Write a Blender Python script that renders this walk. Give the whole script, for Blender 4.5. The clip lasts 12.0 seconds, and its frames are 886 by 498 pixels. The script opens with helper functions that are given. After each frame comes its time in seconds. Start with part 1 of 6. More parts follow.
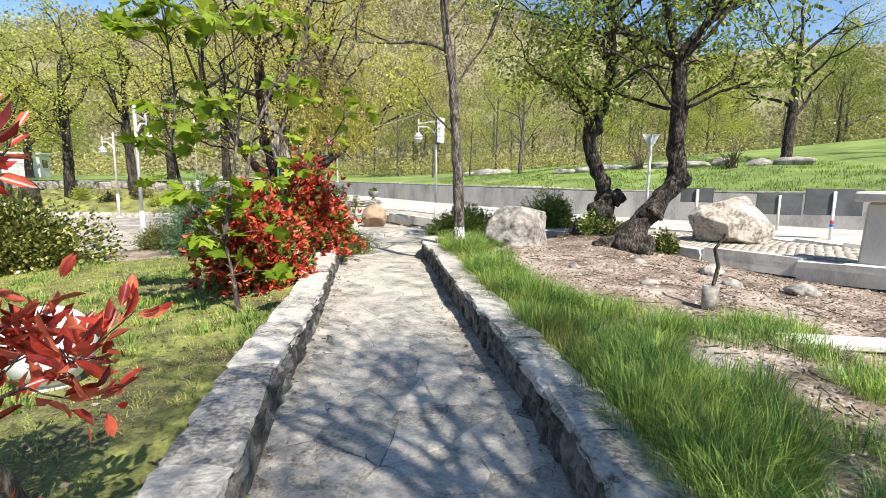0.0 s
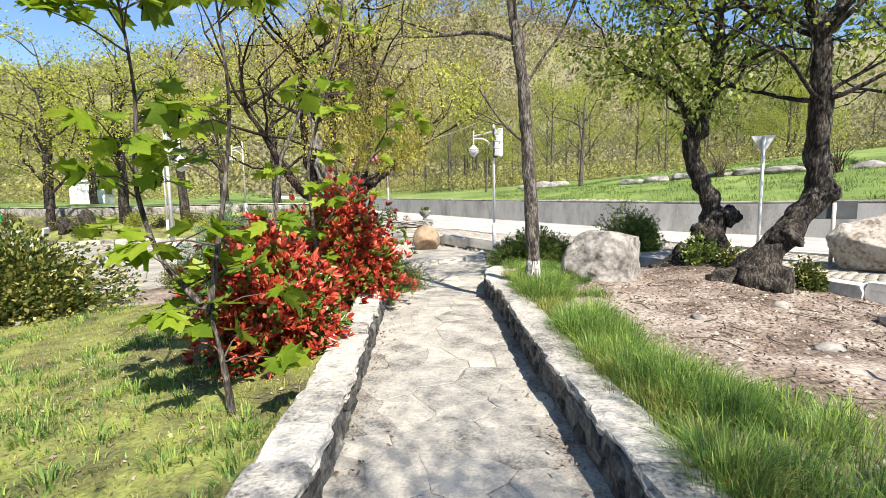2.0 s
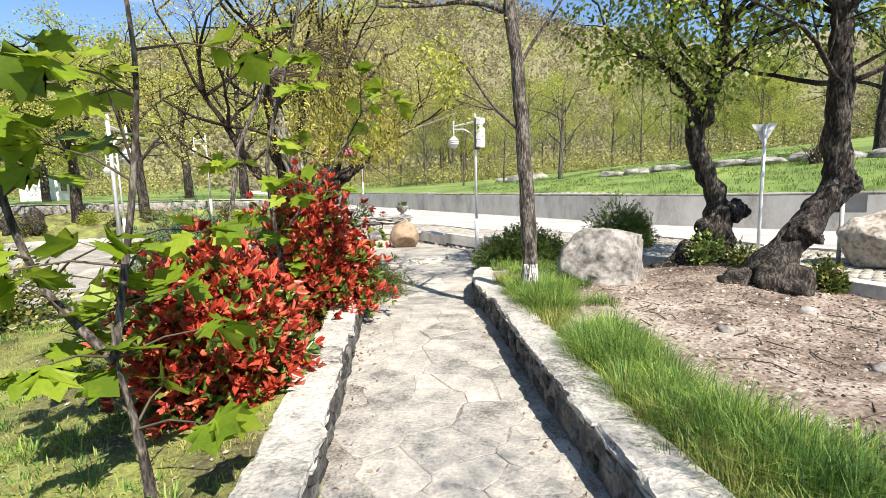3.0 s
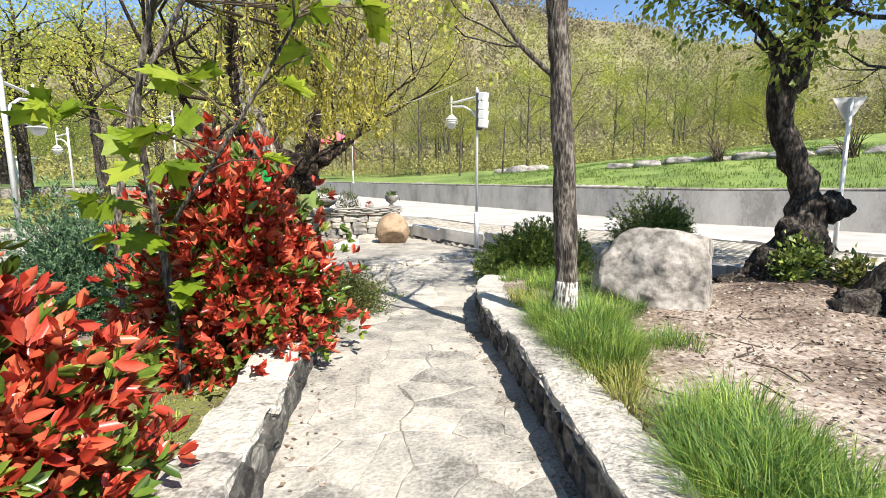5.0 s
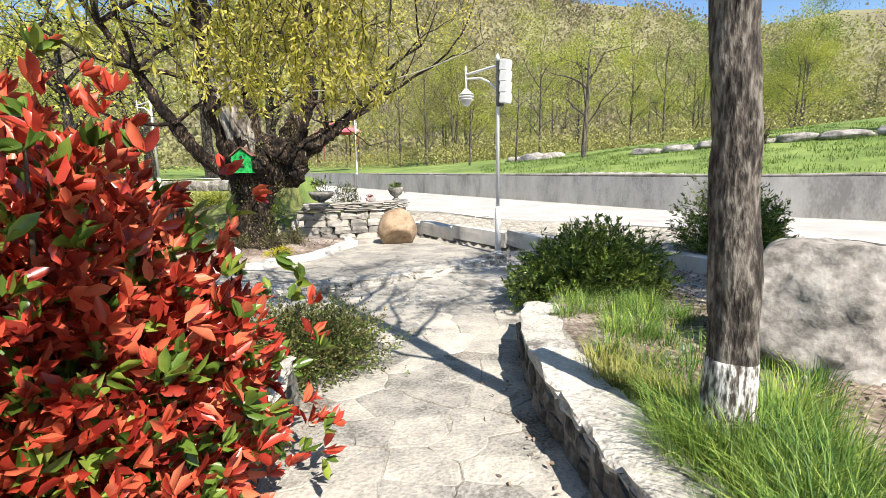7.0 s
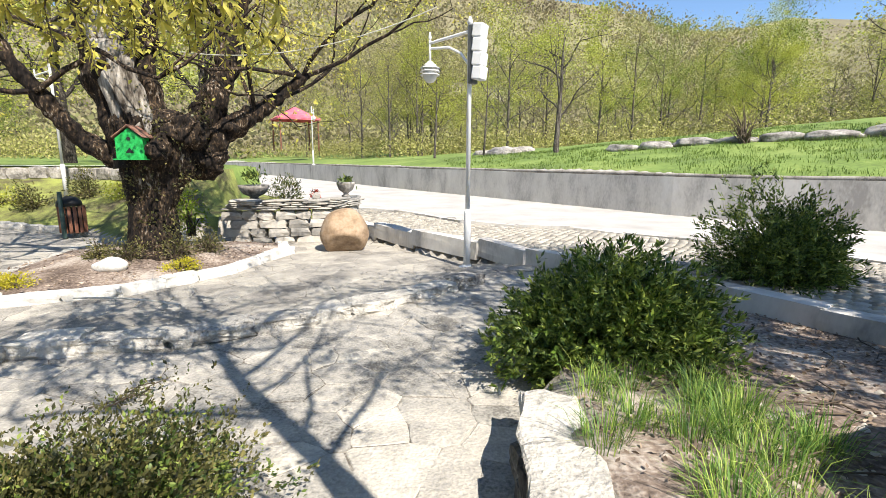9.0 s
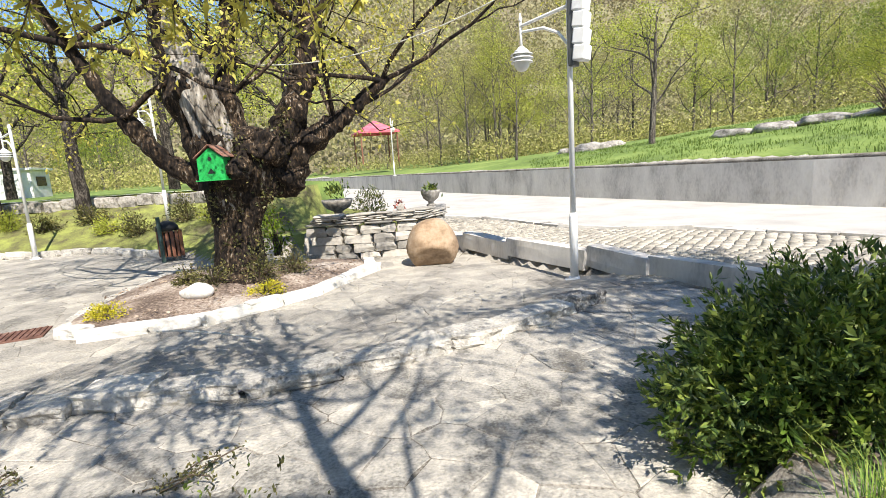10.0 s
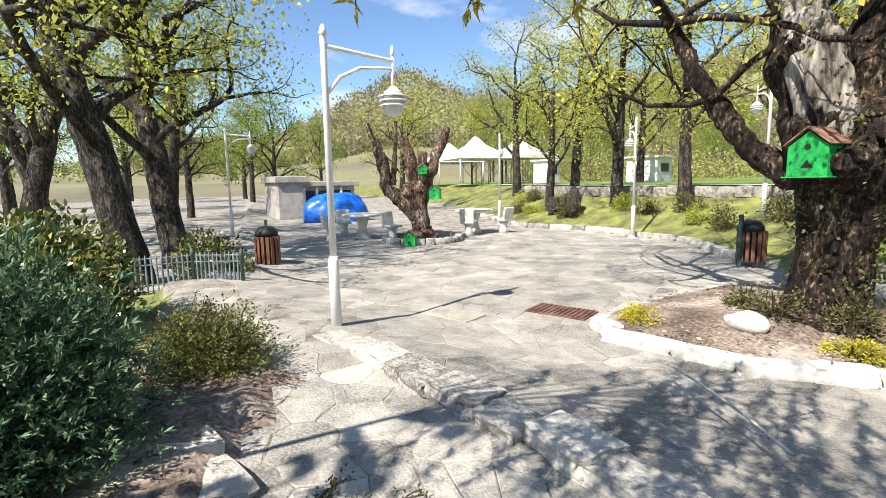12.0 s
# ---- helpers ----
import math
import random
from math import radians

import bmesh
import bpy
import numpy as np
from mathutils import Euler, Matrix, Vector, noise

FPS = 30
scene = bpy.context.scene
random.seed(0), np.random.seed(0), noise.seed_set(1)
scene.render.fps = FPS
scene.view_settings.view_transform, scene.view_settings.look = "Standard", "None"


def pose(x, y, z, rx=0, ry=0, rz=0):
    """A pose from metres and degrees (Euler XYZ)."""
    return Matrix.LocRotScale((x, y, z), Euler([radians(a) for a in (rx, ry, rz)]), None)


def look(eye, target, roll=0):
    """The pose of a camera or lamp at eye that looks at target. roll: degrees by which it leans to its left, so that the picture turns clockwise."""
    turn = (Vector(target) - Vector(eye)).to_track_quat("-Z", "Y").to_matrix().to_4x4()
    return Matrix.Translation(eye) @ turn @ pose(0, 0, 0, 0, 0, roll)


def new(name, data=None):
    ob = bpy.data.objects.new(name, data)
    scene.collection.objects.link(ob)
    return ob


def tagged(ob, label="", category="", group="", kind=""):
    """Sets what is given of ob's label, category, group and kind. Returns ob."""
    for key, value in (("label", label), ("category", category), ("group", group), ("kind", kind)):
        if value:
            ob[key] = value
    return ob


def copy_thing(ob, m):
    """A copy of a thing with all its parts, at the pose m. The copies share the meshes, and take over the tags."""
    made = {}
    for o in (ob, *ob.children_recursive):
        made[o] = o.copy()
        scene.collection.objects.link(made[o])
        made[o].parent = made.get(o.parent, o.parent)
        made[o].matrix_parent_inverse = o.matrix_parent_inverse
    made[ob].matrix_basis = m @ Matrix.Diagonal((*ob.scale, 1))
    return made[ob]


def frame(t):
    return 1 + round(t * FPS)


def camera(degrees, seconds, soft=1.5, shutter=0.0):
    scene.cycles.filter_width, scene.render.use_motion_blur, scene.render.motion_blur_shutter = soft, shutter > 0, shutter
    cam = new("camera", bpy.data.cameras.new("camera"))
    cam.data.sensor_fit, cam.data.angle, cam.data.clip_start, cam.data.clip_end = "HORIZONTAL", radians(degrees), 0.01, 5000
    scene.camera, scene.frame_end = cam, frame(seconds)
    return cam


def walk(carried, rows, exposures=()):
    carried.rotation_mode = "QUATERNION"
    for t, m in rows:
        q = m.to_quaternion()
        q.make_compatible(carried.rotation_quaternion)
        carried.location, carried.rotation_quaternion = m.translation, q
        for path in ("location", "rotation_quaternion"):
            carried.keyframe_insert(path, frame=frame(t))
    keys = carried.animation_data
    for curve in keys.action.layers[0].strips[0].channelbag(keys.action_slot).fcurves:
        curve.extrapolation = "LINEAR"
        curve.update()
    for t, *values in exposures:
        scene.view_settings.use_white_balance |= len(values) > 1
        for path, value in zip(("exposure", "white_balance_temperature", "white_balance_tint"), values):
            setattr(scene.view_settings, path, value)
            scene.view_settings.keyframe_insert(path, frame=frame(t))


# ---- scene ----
cam = camera(84.4, 12.0, soft=0.6)
PATH = [
    (0, (0.333, -8.057, 1.42), (0.45, -6.082, 1.133), 0.7),
    (0.5, (0.346, -7.607, 1.452), (0.437, -5.63, 1.162), 0.5),
    (1, (0.303, -7.201, 1.483), (0.299, -5.219, 1.215), 1.2),
    (1.5, (0.216, -6.817, 1.519), (0.163, -4.832, 1.281), 0.5),
    (2, (0.188, -6.415, 1.542), (0.095, -4.43, 1.309), -1.0),
    (2.5, (0.121, -6.01, 1.545), (0.02, -4.027, 1.304), -1.2),
    (3, (0.051, -5.601, 1.559), (0.056, -3.618, 1.298), -1.4),
    (3.2, (0.064, -5.406, 1.545), (0.098, -3.423, 1.289), -0.8),
    (4.8, (0.063, -3.9, 1.441), (0.135, -1.929, 1.108), -0.3),
    (5, (0.054, -3.709, 1.432), (0.085, -1.731, 1.139), -0.3),
    (5.5, (-0.009, -3.229, 1.418), (0.019, -1.246, 1.155), -0.9),
    (6, (-0.005, -2.747, 1.388), (0.049, -0.766, 1.117), -1.8),
    (6.5, (-0.019, -2.268, 1.381), (-0.026, -0.291, 1.078), -1.6),
    (6.7, (-0.052, -2.076, 1.381), (-0.06, -0.105, 1.047), -1.3),
    (8.3, (0.056, -0.561, 1.389), (0.107, 1.417, 1.095), -0.3),
    (8.5, (0.07, -0.382, 1.374), (0.196, 1.588, 1.055), -0.0),
    (9, (0.088, 0.098, 1.367), (0.232, 2.06, 1.008), 0.3),
    (9.5, (-0.028, 0.525, 1.338), (-0.012, 2.493, 0.984), -1.2),
    (10, (-0.126, 0.968, 1.32), (-0.311, 2.932, 0.992), -3.8),
    (10.5, (-0.186, 1.374, 1.338), (-0.789, 3.25, 0.994), -4.1),
    (11, (-0.32, 1.746, 1.344), (-1.399, 3.385, 0.959), -4.3),
    (11.2, (-0.39, 1.895, 1.352), (-1.676, 3.383, 0.984), -3.3),
    (11.5, (-0.484, 2.101, 1.359), (-2.071, 3.272, 1.029), -2.5),
    (12, (-0.581, 2.372, 1.366), (-2.436, 3.07, 1.094), -1.0),
]
walk(cam, [(t, look(eye, target, roll)) for t, eye, target, roll in PATH])

# ---- daylight ----
SUN_WAY = Vector((0.50, -0.86, 1.15)).normalized()   # towards the sun
world = bpy.data.worlds.new("sky")
scene.world = world
world.use_nodes = True
wn, wl = world.node_tree.nodes, world.node_tree.links
sky = wn.new("ShaderNodeTexSky")
sky.sky_type = "NISHITA"
sky.sun_disc = False
sky.sun_elevation = math.asin(SUN_WAY.z)
sky.sun_rotation = math.atan2(SUN_WAY.x, SUN_WAY.y)
sky.altitude = 1200
sky.air_density, sky.dust_density, sky.ozone_density = 1.1, 0.02, 5.0
wn["Background"].inputs["Strength"].default_value = 0.105
# loose fair-weather clouds, thicker towards the horizon
sky_at = wn.new("ShaderNodeTexCoord")
puffs = wn.new("ShaderNodeTexNoise")
puffs.inputs["Scale"].default_value, puffs.inputs["Detail"].default_value, puffs.inputs["Roughness"].default_value = 3.2, 8, 0.55
squash = wn.new("ShaderNodeMapping")
squash.inputs["Scale"].default_value = (1, 1, 2.6)
squash.inputs["Location"].default_value = (0.35, 0.1, 0)
wl.new(sky_at.outputs["Generated"], squash.inputs["Vector"])
wl.new(squash.outputs[0], puffs.inputs["Vector"])
cloud = wn.new("ShaderNodeValToRGB")
cloud.color_ramp.elements[0].position, cloud.color_ramp.elements[1].position = 0.57, 0.78
wl.new(puffs.outputs["Fac"], cloud.inputs[0])
veil = wn.new("ShaderNodeMixRGB")
veil.inputs["Color2"].default_value = (6.2, 6.4, 6.8, 1)
wl.new(cloud.outputs[0], veil.inputs["Fac"])
wl.new(sky.outputs[0], veil.inputs["Color1"])
wl.new(veil.outputs[0], wn["Background"].inputs["Color"])
sun = new("sun", bpy.data.lights.new("sun", "SUN"))
sun.data.energy, sun.data.angle, sun.data.color = 5.0, radians(0.55), (1.0, 0.93, 0.845)
sun.matrix_world = look(SUN_WAY * 50, (0, 0, 0))
scene.view_settings.exposure = 0.92


# ---- materials ----
def mat(name, colors, scale=4.0, rough=0.8, bump=0.3, bump_scale=40.0, metal=0.0, island=0.0, obj_rand=0.0,
        translucent=0.0, detail=6.0, fine=0.25, spec=0.3, stretch=(1, 1, 1), stops=None):
    """Noise between colours at two scales, with relief; island / obj_rand vary brightness piece by piece."""
    m = bpy.data.materials.new(name)
    m.use_nodes = True
    n, l = m.node_tree.nodes, m.node_tree.links
    b = n["Principled BSDF"]
    geo = n.new("ShaderNodeNewGeometry")
    mp = n.new("ShaderNodeMapping")
    mp.inputs["Scale"].default_value = stretch
    l.new(geo.outputs["Position"], mp.inputs["Vector"])
    nz = n.new("ShaderNodeTexNoise")
    nz.inputs["Scale"].default_value, nz.inputs["Detail"].default_value, nz.inputs["Roughness"].default_value = scale, detail, 0.65
    l.new(mp.outputs[0], nz.inputs["Vector"])
    nf = n.new("ShaderNodeTexNoise")
    nf.inputs["Scale"].default_value, nf.inputs["Detail"].default_value = bump_scale, 5
    l.new(mp.outputs[0], nf.inputs["Vector"])
    mix = n.new("ShaderNodeMath")
    mix.operation = "MULTIPLY_ADD"
    mix.inputs[1].default_value = fine
    l.new(nf.outputs["Fac"], mix.inputs[0])
    l.new(nz.outputs["Fac"], mix.inputs[2])
    last = mix.outputs[0]
    shift = 0.5 * fine
    if island or obj_rand:
        src = geo.outputs["Random Per Island"] if island else n.new("ShaderNodeObjectInfo").outputs["Random"]
        amount = island or obj_rand
        add = n.new("ShaderNodeMath")
        add.operation = "MULTIPLY_ADD"
        add.inputs[1].default_value = amount
        l.new(src, add.inputs[0])
        l.new(last, add.inputs[2])
        last = add.outputs[0]
        shift += 0.5 * amount
    ramp = n.new("ShaderNodeValToRGB")
    els = ramp.color_ramp.elements
    k = len(colors)
    while len(els) < k:
        els.new(0.5)
    spread = 0.17 + 0.28 * (island or obj_rand)
    for i, c in enumerate(colors):
        els[i].position = stops[i] if stops else 0.5 - spread + 2 * spread * i / (k - 1)
        els[i].color = (*c, 1)
    sub = n.new("ShaderNodeMath")
    sub.operation = "SUBTRACT"
    sub.inputs[1].default_value = shift
    l.new(last, sub.inputs[0])
    l.new(sub.outputs[0], ramp.inputs[0])
    l.new(ramp.outputs[0], b.inputs["Base Color"])
    b.inputs["Roughness"].default_value = rough
    b.inputs["Metallic"].default_value = metal
    b.inputs["Specular IOR Level"].default_value = spec
    if bump:
        bp = n.new("ShaderNodeBump")
        bp.inputs["Strength"].default_value, bp.inputs["Distance"].default_value = bump, 0.02
        l.new(mix.outputs[0], bp.inputs["Height"])
        l.new(bp.outputs[0], b.inputs["Normal"])
    if translucent:
        tr = n.new("ShaderNodeBsdfTranslucent")
        l.new(ramp.outputs[0], tr.inputs["Color"])
        ms = n.new("ShaderNodeMixShader")
        ms.inputs[0].default_value = translucent
        l.new(b.outputs[0], ms.inputs[1])
        l.new(tr.outputs[0], ms.inputs[2])
        l.new(ms.outputs[0], n["Material Output"].inputs["Surface"])
    return m


M = {
    "flag": mat("flagstone", [(.16, .15, .13), (.31, .295, .26), (.42, .39, .335), (.56, .52, .435)], 3.4, .9, .8, 50, obj_rand=.24, fine=.6),
    "flag_stuff": mat("flagstone_far", [(.16, .15, .13), (.285, .265, .23), (.36, .335, .285), (.49, .45, .375)], 2.0, .9, .8, 50, island=.2, fine=.65),
    "mortar": mat("mortar", [(.12, .105, .085), (.29, .265, .225), (.42, .39, .33)], 2.2, .95, .6, 60, fine=.6),
    # dark stone of the kerb sides, with their shade put into the colour too
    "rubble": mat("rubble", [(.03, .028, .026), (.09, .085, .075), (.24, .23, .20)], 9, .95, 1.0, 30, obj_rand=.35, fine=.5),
    "bare_wood": mat("bare_wood", [(.05, .04, .03), (.22, .195, .16), (.42, .39, .34)], 6, .9, 1.0, 30, stretch=(1, 1, .2), fine=.6),
    "kerbstone": mat("kerb_stone", [(.15, .14, .125), (.36, .34, .30), (.49, .46, .40), (.59, .555, .485)], 7, .9, 1.0, 40, obj_rand=.4, fine=.8),
    "grass_soil": mat("grass_soil", [(.08, .065, .04), (.17, .18, .055), (.28, .31, .075)], 1.6, .95, .8, 45, fine=.5),
    "soil": mat("soil", [(.09, .065, .05), (.24, .185, .145), (.46, .40, .335)], 1.3, .95, 1.0, 30, fine=.6),
    "meadow": mat("meadow_grass", [(.10, .14, .038), (.155, .225, .05), (.24, .30, .08)], .35, .95, .6, 9, fine=.4),
    "field": mat("field", [(.15, .125, .085), (.20, .18, .10), (.26, .25, .12)], .02, .95, .0, 1),
    "asphalt": mat("road_concrete", [(.37, .35, .315), (.45, .425, .385), (.52, .495, .45)], .9, .9, .3, 70),
    "concrete": mat("wall_concrete", [(.33, .31, .28), (.54, .51, .46), (.64, .61, .55)], 1.4, .9, .5, 26, stretch=(1, 1, .45)),
    "cobble": mat("cobble", [(.22, .20, .17), (.37, .34, .28), (.48, .44, .37)], 5, .88, .5, 40, island=.35),
    "bark": mat("bark", [(.010, .008, .007), (.032, .026, .020), (.11, .095, .078)], 9, .95, 1.0, 40, stretch=(1, 1, .35), fine=.9),
    "bark_pale": mat("bark_pale", [(.028, .023, .019), (.085, .071, .058), (.22, .195, .16)], 14, .95, 1.0, 60, stretch=(1, 1, .28), fine=1.0),
    "bark_old": mat("bark_old", [(.007, .005, .004), (.026, .018, .012), (.085, .055, .03), (.33, .29, .24)], 4.5, .95, 1.0, 34, stretch=(1, 1, .4), fine=1.0, stops=[.36, .54, .66, .80]),
    "bark_rust": mat("bark_rust", [(.02, .014, .01), (.075, .045, .03), (.17, .115, .08), (.42, .37, .31)], 4.5, .95, 1.0, 34, stretch=(1, 1, .4), fine=1.0, stops=[.3, .46, .6, .76]),
    "whitewash": mat("whitewash", [(.06, .05, .04), (.16, .14, .12), (.60, .575, .52), (.74, .72, .67)], 14, .9, 1.0, 60, stretch=(1, 1, .28), fine=1.0),
    "twig": mat("twig", [(.06, .045, .03), (.13, .10, .07)], 8, .9, .3, 40),
    "leaf_spring": mat("leaf_spring", [(.27, .31, .045), (.44, .48, .075), (.60, .57, .13)], .8, .5, 0, 10, island=.4, translucent=.45),
    "leaf_green": mat("leaf_green", [(.08, .13, .02), (.20, .28, .04), (.42, .46, .08)], .8, .45, 0, 10, island=.6, translucent=.4),
    "leaf_maple": mat("leaf_maple", [(.11, .18, .015), (.22, .32, .02), (.38, .45, .05)], 3, .45, .1, 60, island=.4, translucent=.45),
    "leaf_olive": mat("leaf_olive", [(.20, .17, .08), (.35, .33, .11), (.52, .50, .16)], .8, .55, 0, 10, island=.5, translucent=.3),
    "leaf_willow": mat("leaf_willow", [(.36, .34, .07), (.54, .49, .09), (.68, .60, .14)], 1.0, .5, 0, 10, island=.5, translucent=.35),
    "leaf_red": mat("leaf_red", [(.19, .016, .012), (.55, .065, .035), (.76, .21, .10)], 4, .3, 0, 30, island=.7, translucent=.26, spec=.55),
    "leaf_redgreen": mat("leaf_redgreen", [(.05, .09, .012), (.12, .2, .03), (.30, .36, .06)], 4, .3, 0, 30, island=.5, translucent=.25, spec=.5),
    "leaf_yew": mat("leaf_yew", [(.025, .05, .014), (.11, .165, .035), (.34, .40, .08)], 3, .45, 0, 30, island=.55, translucent=.15),
    "leaf_juniper": mat("leaf_juniper", [(.025, .06, .035), (.085, .165, .085), (.21, .32, .16)], 3, .55, 0, 30, island=.6, translucent=.08),
    "leaf_hedge": mat("leaf_hedge", [(.025, .05, .012), (.09, .12, .02), (.30, .28, .07)], 2, .35, 0, 30, island=.6, translucent=.2, spec=.5),
    "leaf_variegated": mat("leaf_variegated", [(.20, .20, .04), (.42, .38, .10), (.60, .54, .22)], 2, .35, 0, 30, island=.6, translucent=.2, spec=.5),
    "leaf_cotoneaster": mat("leaf_cotoneaster", [(.035, .036, .014), (.11, .11, .035), (.24, .21, .07)], 3, .5, 0, 30, island=.5, translucent=.15),
    "leaf_yellow": mat("leaf_yellow", [(.32, .33, .02), (.5, .45, .03), (.6, .5, .06)], 3, .5, 0, 30, island=.5, translucent=.3),
    "grass": mat("grass_blades", [(.045, .11, .024), (.16, .29, .055), (.44, .52, .11)], 2.2, .5, 0, 20, island=.6, translucent=.35),
    "grass_meadow": mat("grass_meadow", [(.10, .15, .035), (.18, .26, .06), (.30, .37, .10)], .7, .6, 0, 20, island=.5, translucent=.3),
    "grass_dry": mat("grass_dry", [(.20, .21, .05), (.33, .34, .08), (.42, .38, .14)], .9, .6, 0, 20, island=.45, translucent=.3),
    "litter": mat("leaf_litter", [(.12, .085, .06), (.26, .195, .14), (.42, .34, .26)], 2, .8, 0, 20, island=.6),
    "woods": mat("far_woods", [(.19, .155, .115), (.27, .235, .14), (.36, .34, .155), (.45, .49, .17)], .014, .9, 0, 1, island=.10, translucent=.35),
    "rock": mat("rock", [(.13, .12, .105), (.30, .275, .24), (.45, .42, .375)], 3.0, .92, 1.0, 16, fine=.6),
    "rock_pale": mat("rock_pale", [(.17, .14, .11), (.42, .37, .31), (.56, .51, .44)], 3.0, .92, 1.0, 18, fine=.7),
    "rock_tan": mat("rock_tan", [(.19, .125, .075), (.32, .225, .14), (.43, .33, .23)], 2.5, .85, .6, 22),
    "white_paint": mat("white_paint", [(.66, .66, .64), (.78, .78, .76), (.82, .82, .80)], 3, .45, .15, 40),
    "white_stone": mat("white_stone", [(.45, .43, .38), (.66, .64, .58), (.74, .72, .66)], 5, .8, .5, 30),
    "grey_panel": mat("grey_panel", [(.06, .065, .065), (.085, .09, .09), (.11, .115, .115)], 3, .5, .1, 40),
    "dark": mat("dark_plastic", [(.012, .012, .012), (.02, .02, .02)], 5, .5, .1, 40),
    "green_paint": mat("green_paint", [(.01, .20, .04), (.02, .36, .075), (.03, .45, .10)], 6, .5, .3, 50),
    "brown_roof": mat("brown_roof", [(.16, .075, .05), (.27, .14, .10), (.36, .21, .15)], 6, .7, .4, 50),
    "fence_green": mat("fence_green", [(.03, .06, .05), (.06, .10, .085), (.10, .14, .12)], 6, .5, .2, 50),
    "fence_grey": mat("fence_grey", [(.09, .12, .14), (.17, .21, .24), (.28, .32, .36)], 6, .5, .2, 50),
    "bin_wood": mat("bin_wood", [(.10, .04, .025), (.20, .085, .05), (.27, .13, .08)], 9, .6, .3, 50, stretch=(1, 1, .2)),
    "rust": mat("rust", [(.07, .035, .025), (.15, .075, .055), (.22, .13, .10)], 6, .8, .4, 60),
    "tarp": mat("tarp", [(.004, .06, .36), (.008, .12, .58), (.02, .2, .72)], 5, .35, .3, 20, spec=.5),
    "red_canvas": mat("red_canvas", [(.48, .08, .11), (.6, .13, .17), (.66, .2, .24)], 1.5, .6, .1, 20),
    "building": mat("stone_render", [(.25, .235, .21), (.38, .36, .32), (.45, .43, .39)], 2, .9, .4, 20),
    "window_dark": mat("window_dark", [(.015, .018, .02), (.03, .035, .04)], 3, .15, 0, 20, spec=.6),
    "red_band": mat("red_band", [(.5, .03, .03), (.6, .05, .04)], 5, .5, .1, 40),
    "blue_band": mat("blue_band", [(.02, .10, .4), (.03, .14, .5)], 5, .5, .1, 40),
    "slate": mat("slate", [(.20, .19, .17), (.37, .345, .30), (.52, .48, .41)], 4, .9, .7, 30, obj_rand=.35),
    "cable": mat("cable", [(.45, .44, .38), (.55, .53, .47)], 8, .6, 0, 40),
}
gl = bpy.data.materials.new("lamp_glass")
gl.use_nodes = True
gl.node_tree.nodes["Principled BSDF"].inputs["Base Color"].default_value = (.72, .73, .7, 1)
gl.node_tree.nodes["Principled BSDF"].inputs["Roughness"].default_value = .15
M["lamp_glass"] = gl


# ---- mesh helpers ----
def raw(name, verts, faces, material, smooth=False):
    """A mesh from numpy corners and equal-sided faces (or a list of faces of mixed length)."""
    me = bpy.data.meshes.new(name)
    if isinstance(faces, np.ndarray):
        k = faces.shape[1]
        me.vertices.add(len(verts))
        me.vertices.foreach_set("co", np.asarray(verts, np.float32).ravel())
        me.loops.add(faces.size)
        me.loops.foreach_set("vertex_index", faces.astype(np.int32).ravel())
        me.polygons.add(len(faces))
        me.polygons.foreach_set("loop_start", np.arange(0, faces.size, k, dtype=np.int32))
        me.update(calc_edges=True)
    else:
        me.from_pydata([tuple(v) for v in verts], [], faces)
    if smooth:
        me.polygons.foreach_set("use_smooth", np.ones(len(me.polygons), bool))
    me.materials.append(material)
    me.update()
    return me


def part(name, me, material=None, parent=None, label=""):
    """Links a mesh (or a bmesh) as one object under a thing."""
    if isinstance(me, bmesh.types.BMesh):
        bm, me = me, bpy.data.meshes.new(name)
        bm.to_mesh(me)
        bm.free()
        me.materials.append(material)
    ob = new(name, me)
    ob.parent = parent
    return tagged(ob, label)


def thing(name, at, label, category, group="", kind="", turn=0.0):
    ob = new(name)
    ob.empty_display_size = .1
    ob.matrix_basis = pose(*at, 0, 0, turn)
    return tagged(ob, label, category, group, kind)


def box(size, at=(0, 0, 0), turn=(0, 0, 0), bevel=0.0, bm=None, taper=1.0):
    own = bmesh.new() if bm is None else bm
    got = bmesh.ops.create_cube(own, size=1)["verts"]
    for v in got:
        s = taper if v.co.z > 0 else 1
        v.co = Vector((v.co.x * size[0] * s, v.co.y * size[1] * s, v.co.z * size[2]))
    if bevel:
        got = bmesh.ops.bevel(own, geom=list({e for v in got for e in v.link_edges}), offset=bevel, segments=1, affect="EDGES")["verts"]
        got = list({v for v in got})
    bmesh.ops.transform(own, matrix=pose(*at, *turn), verts=list({w for v in got for f in v.link_faces for w in f.verts} | set(got)))
    return own


def lathe(profile, n=16, at=(0, 0, 0), bm=None):
    """A turned shape from (radius, height) pairs."""
    own = bmesh.new() if bm is None else bm
    rings = [[own.verts.new((at[0] + r * math.cos(2 * math.pi * i / n), at[1] + r * math.sin(2 * math.pi * i / n), at[2] + z)) for i in range(n)] for r, z in profile]
    for a, b in zip(rings, rings[1:]):
        for i in range(n):
            own.faces.new((a[i], a[(i + 1) % n], b[(i + 1) % n], b[i])).smooth = True
    own.faces.new(rings[-1])
    own.faces.new(rings[0][::-1])
    return own


